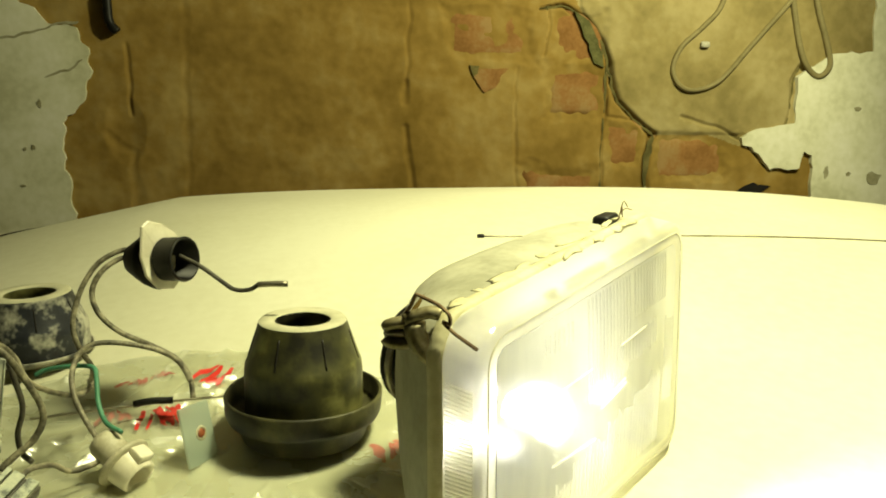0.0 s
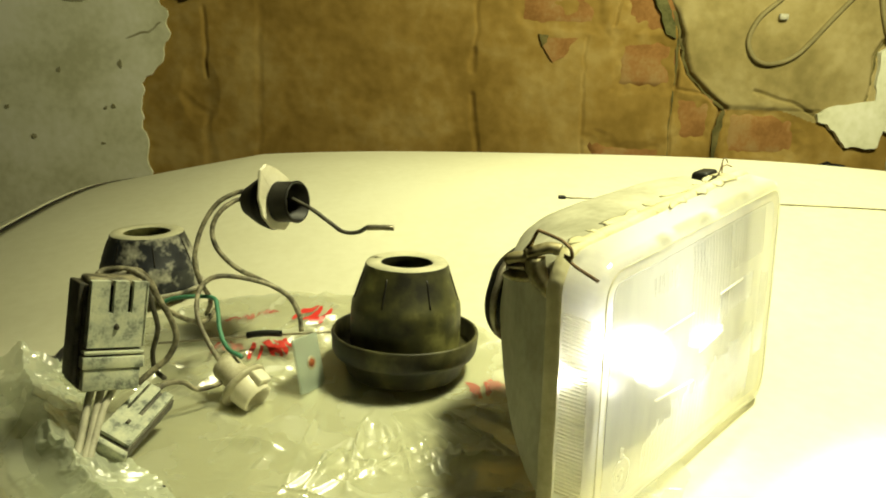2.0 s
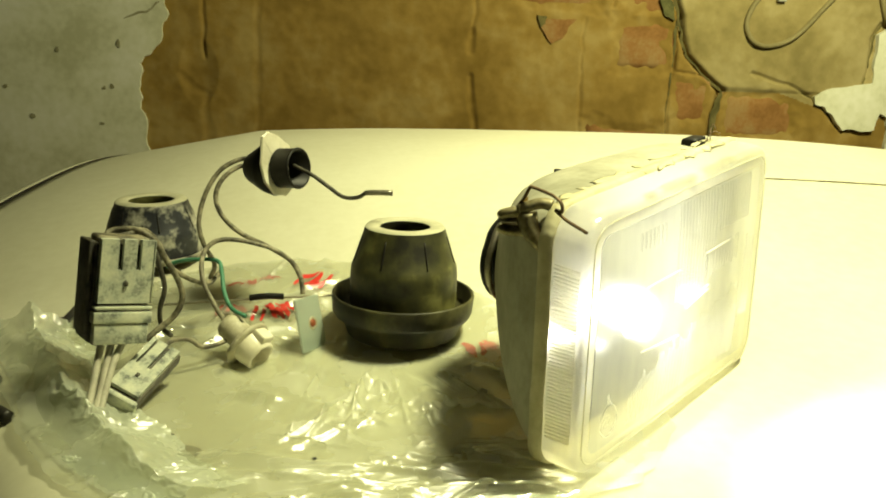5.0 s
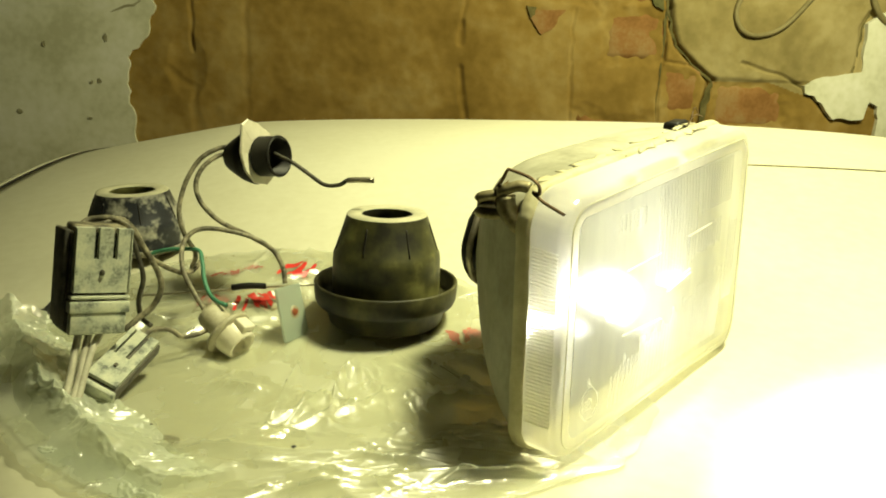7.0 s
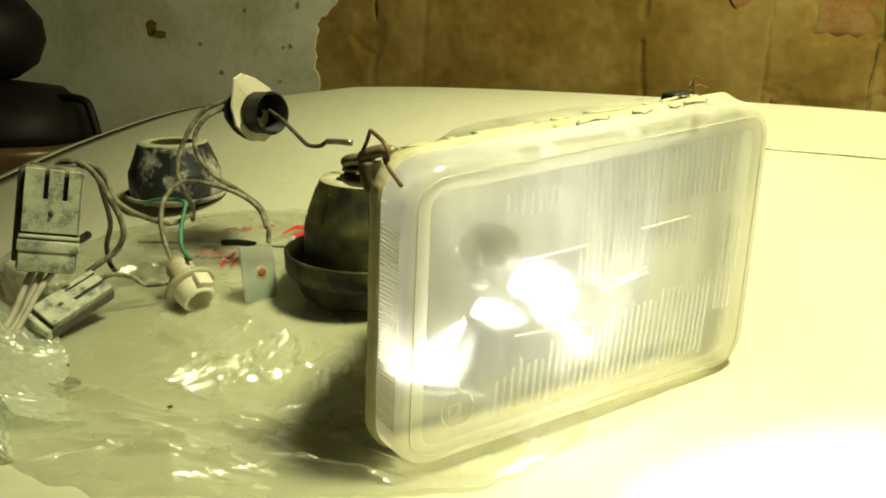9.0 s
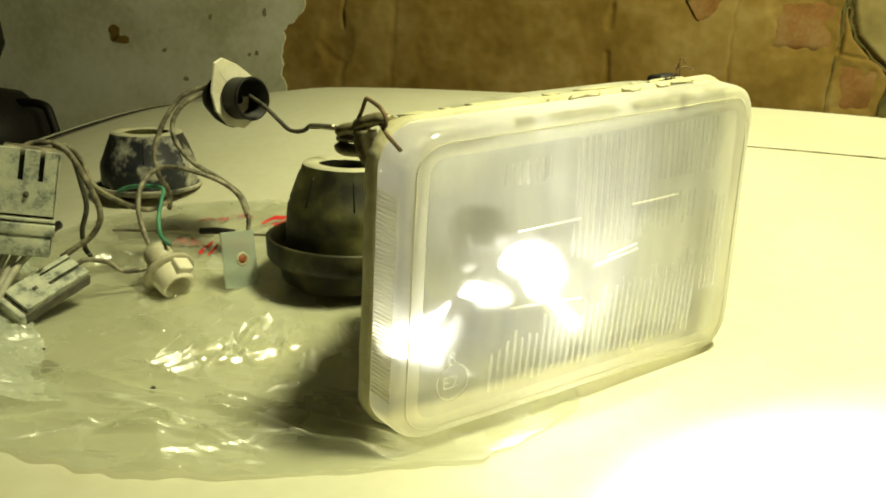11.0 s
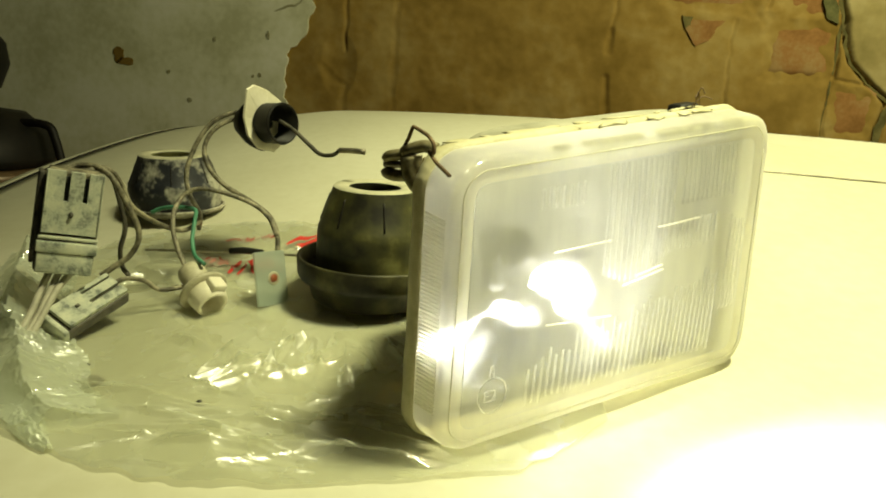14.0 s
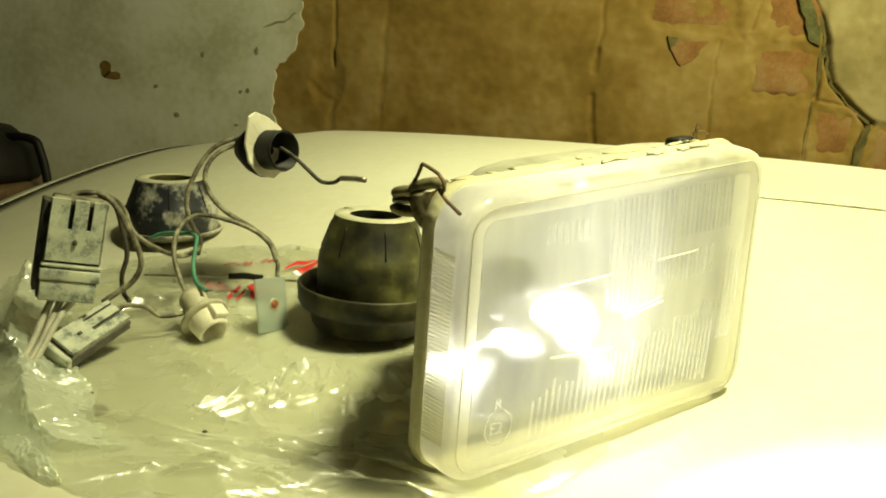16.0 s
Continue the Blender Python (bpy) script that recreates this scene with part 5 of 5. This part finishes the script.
part("dot", placed(revolve([(0.0, 0.0), (0.0030, 0.0), (0.0027, 0.0004), (0.0, 0.0005)], 20, 0.25, 4), pose(0.0015, -0.0011, 0.0185, 90)), RUST_RED, tag, "round red dot")
part("dot_ring", placed(revolve([(0.0032, 0.0), (0.0048, 0.0), (0.0045, 0.0003), (0.0034, 0.0003)], 20, 0.1, 4, False), pose(0.0015, -0.0011, 0.0185, 90)), BEIGE_PLASTIC, tag)

lump = thing("greasy_part", pose(-0.372, 0.110, hood_z(-0.372, 0.110), 0, 0, 20), "black greasy metal part lying beside the bag", "car part")
part("casting", revolve([(0.0, 0.0), (0.026, 0.0), (0.030, 0.006), (0.026, 0.016), (0.018, 0.024), (0.0, 0.026)], 24, 0.35, 5), GREASE, lump)
part("stud", tube([(0.014, -0.02, 0.008), (0.032, -0.040, 0.005), (0.040, -0.050, 0.003)], 0.004, 8, 4), GREASE, lump)
part("stud", tube([(0.0, 0.02, 0.010), (0.004, 0.045, 0.008), (0.006, 0.055, 0.004)], 0.005, 8, 4), GREASE, lump)

# a plain dark stick; its bolt head and grease are made up
bolt = thing("bolt", label="short black stick lying beside the bag", category="bolt")
part("shank", tube([(-0.337, 0.205, hood_z(-0.337, 0.205) + 0.0035), (-0.336, 0.222, hood_z(-0.336, 0.222) + 0.0035), (-0.335, 0.240, hood_z(-0.335, 0.240) + 0.0035)], 0.0032, 10, 3), GREASE, bolt)
part("head", placed(revolve([(0.0, 0.0), (0.0056, 0.0), (0.0058, 0.0042), (0.0, 0.0046)], 6), look((-0.337, 0.203, hood_z(-0.337, 0.205) + 0.0052), (-0.335, 0.240, hood_z(-0.335, 0.240) + 0.0052))), GREASE, bolt)

# ---- by the wall ----
drum = thing("metal_drum", pose(-2.175, 2.32, 0), "brown enamelled metal drum with a bent pipe by the wall", "drum")
part("body", revolve([(0.0, 0.0), (0.33, 0.0), (0.34, 0.02), (0.34, 0.60), (0.345, 0.61), (0.345, 0.63), (0.335, 0.65), (0.0, 0.655)], 48), COPPERY, drum)
part("pipe", tube([(0.10, 0.0, 0.80), (0.24, 0.0, 0.82), (0.345, 0.0, 0.815), (0.375, 0.0, 0.77), (0.40, 0.0, 0.66), (0.42, 0.0, 0.45)], 0.016, 10, 8), SOOT, drum, "bent dark pipe")
part("dome", revolve([(0.0, 0.655), (0.31, 0.655), (0.325, 0.69), (0.30, 0.77), (0.22, 0.85), (0.0, 0.88)], 40, 0.08), SOOT, drum, "sooty dark lid")
pot = thing("iron_pot", pose(-2.245, 2.30, 0.87), "round sooty black vessel on the drum", "pot")
part("belly", revolve([(0.0, 0.0), (0.12, 0.01), (0.20, 0.07), (0.235, 0.16), (0.225, 0.24), (0.17, 0.31), (0.09, 0.34), (0.0, 0.345)], 40, 0.03), SOOT, pot)
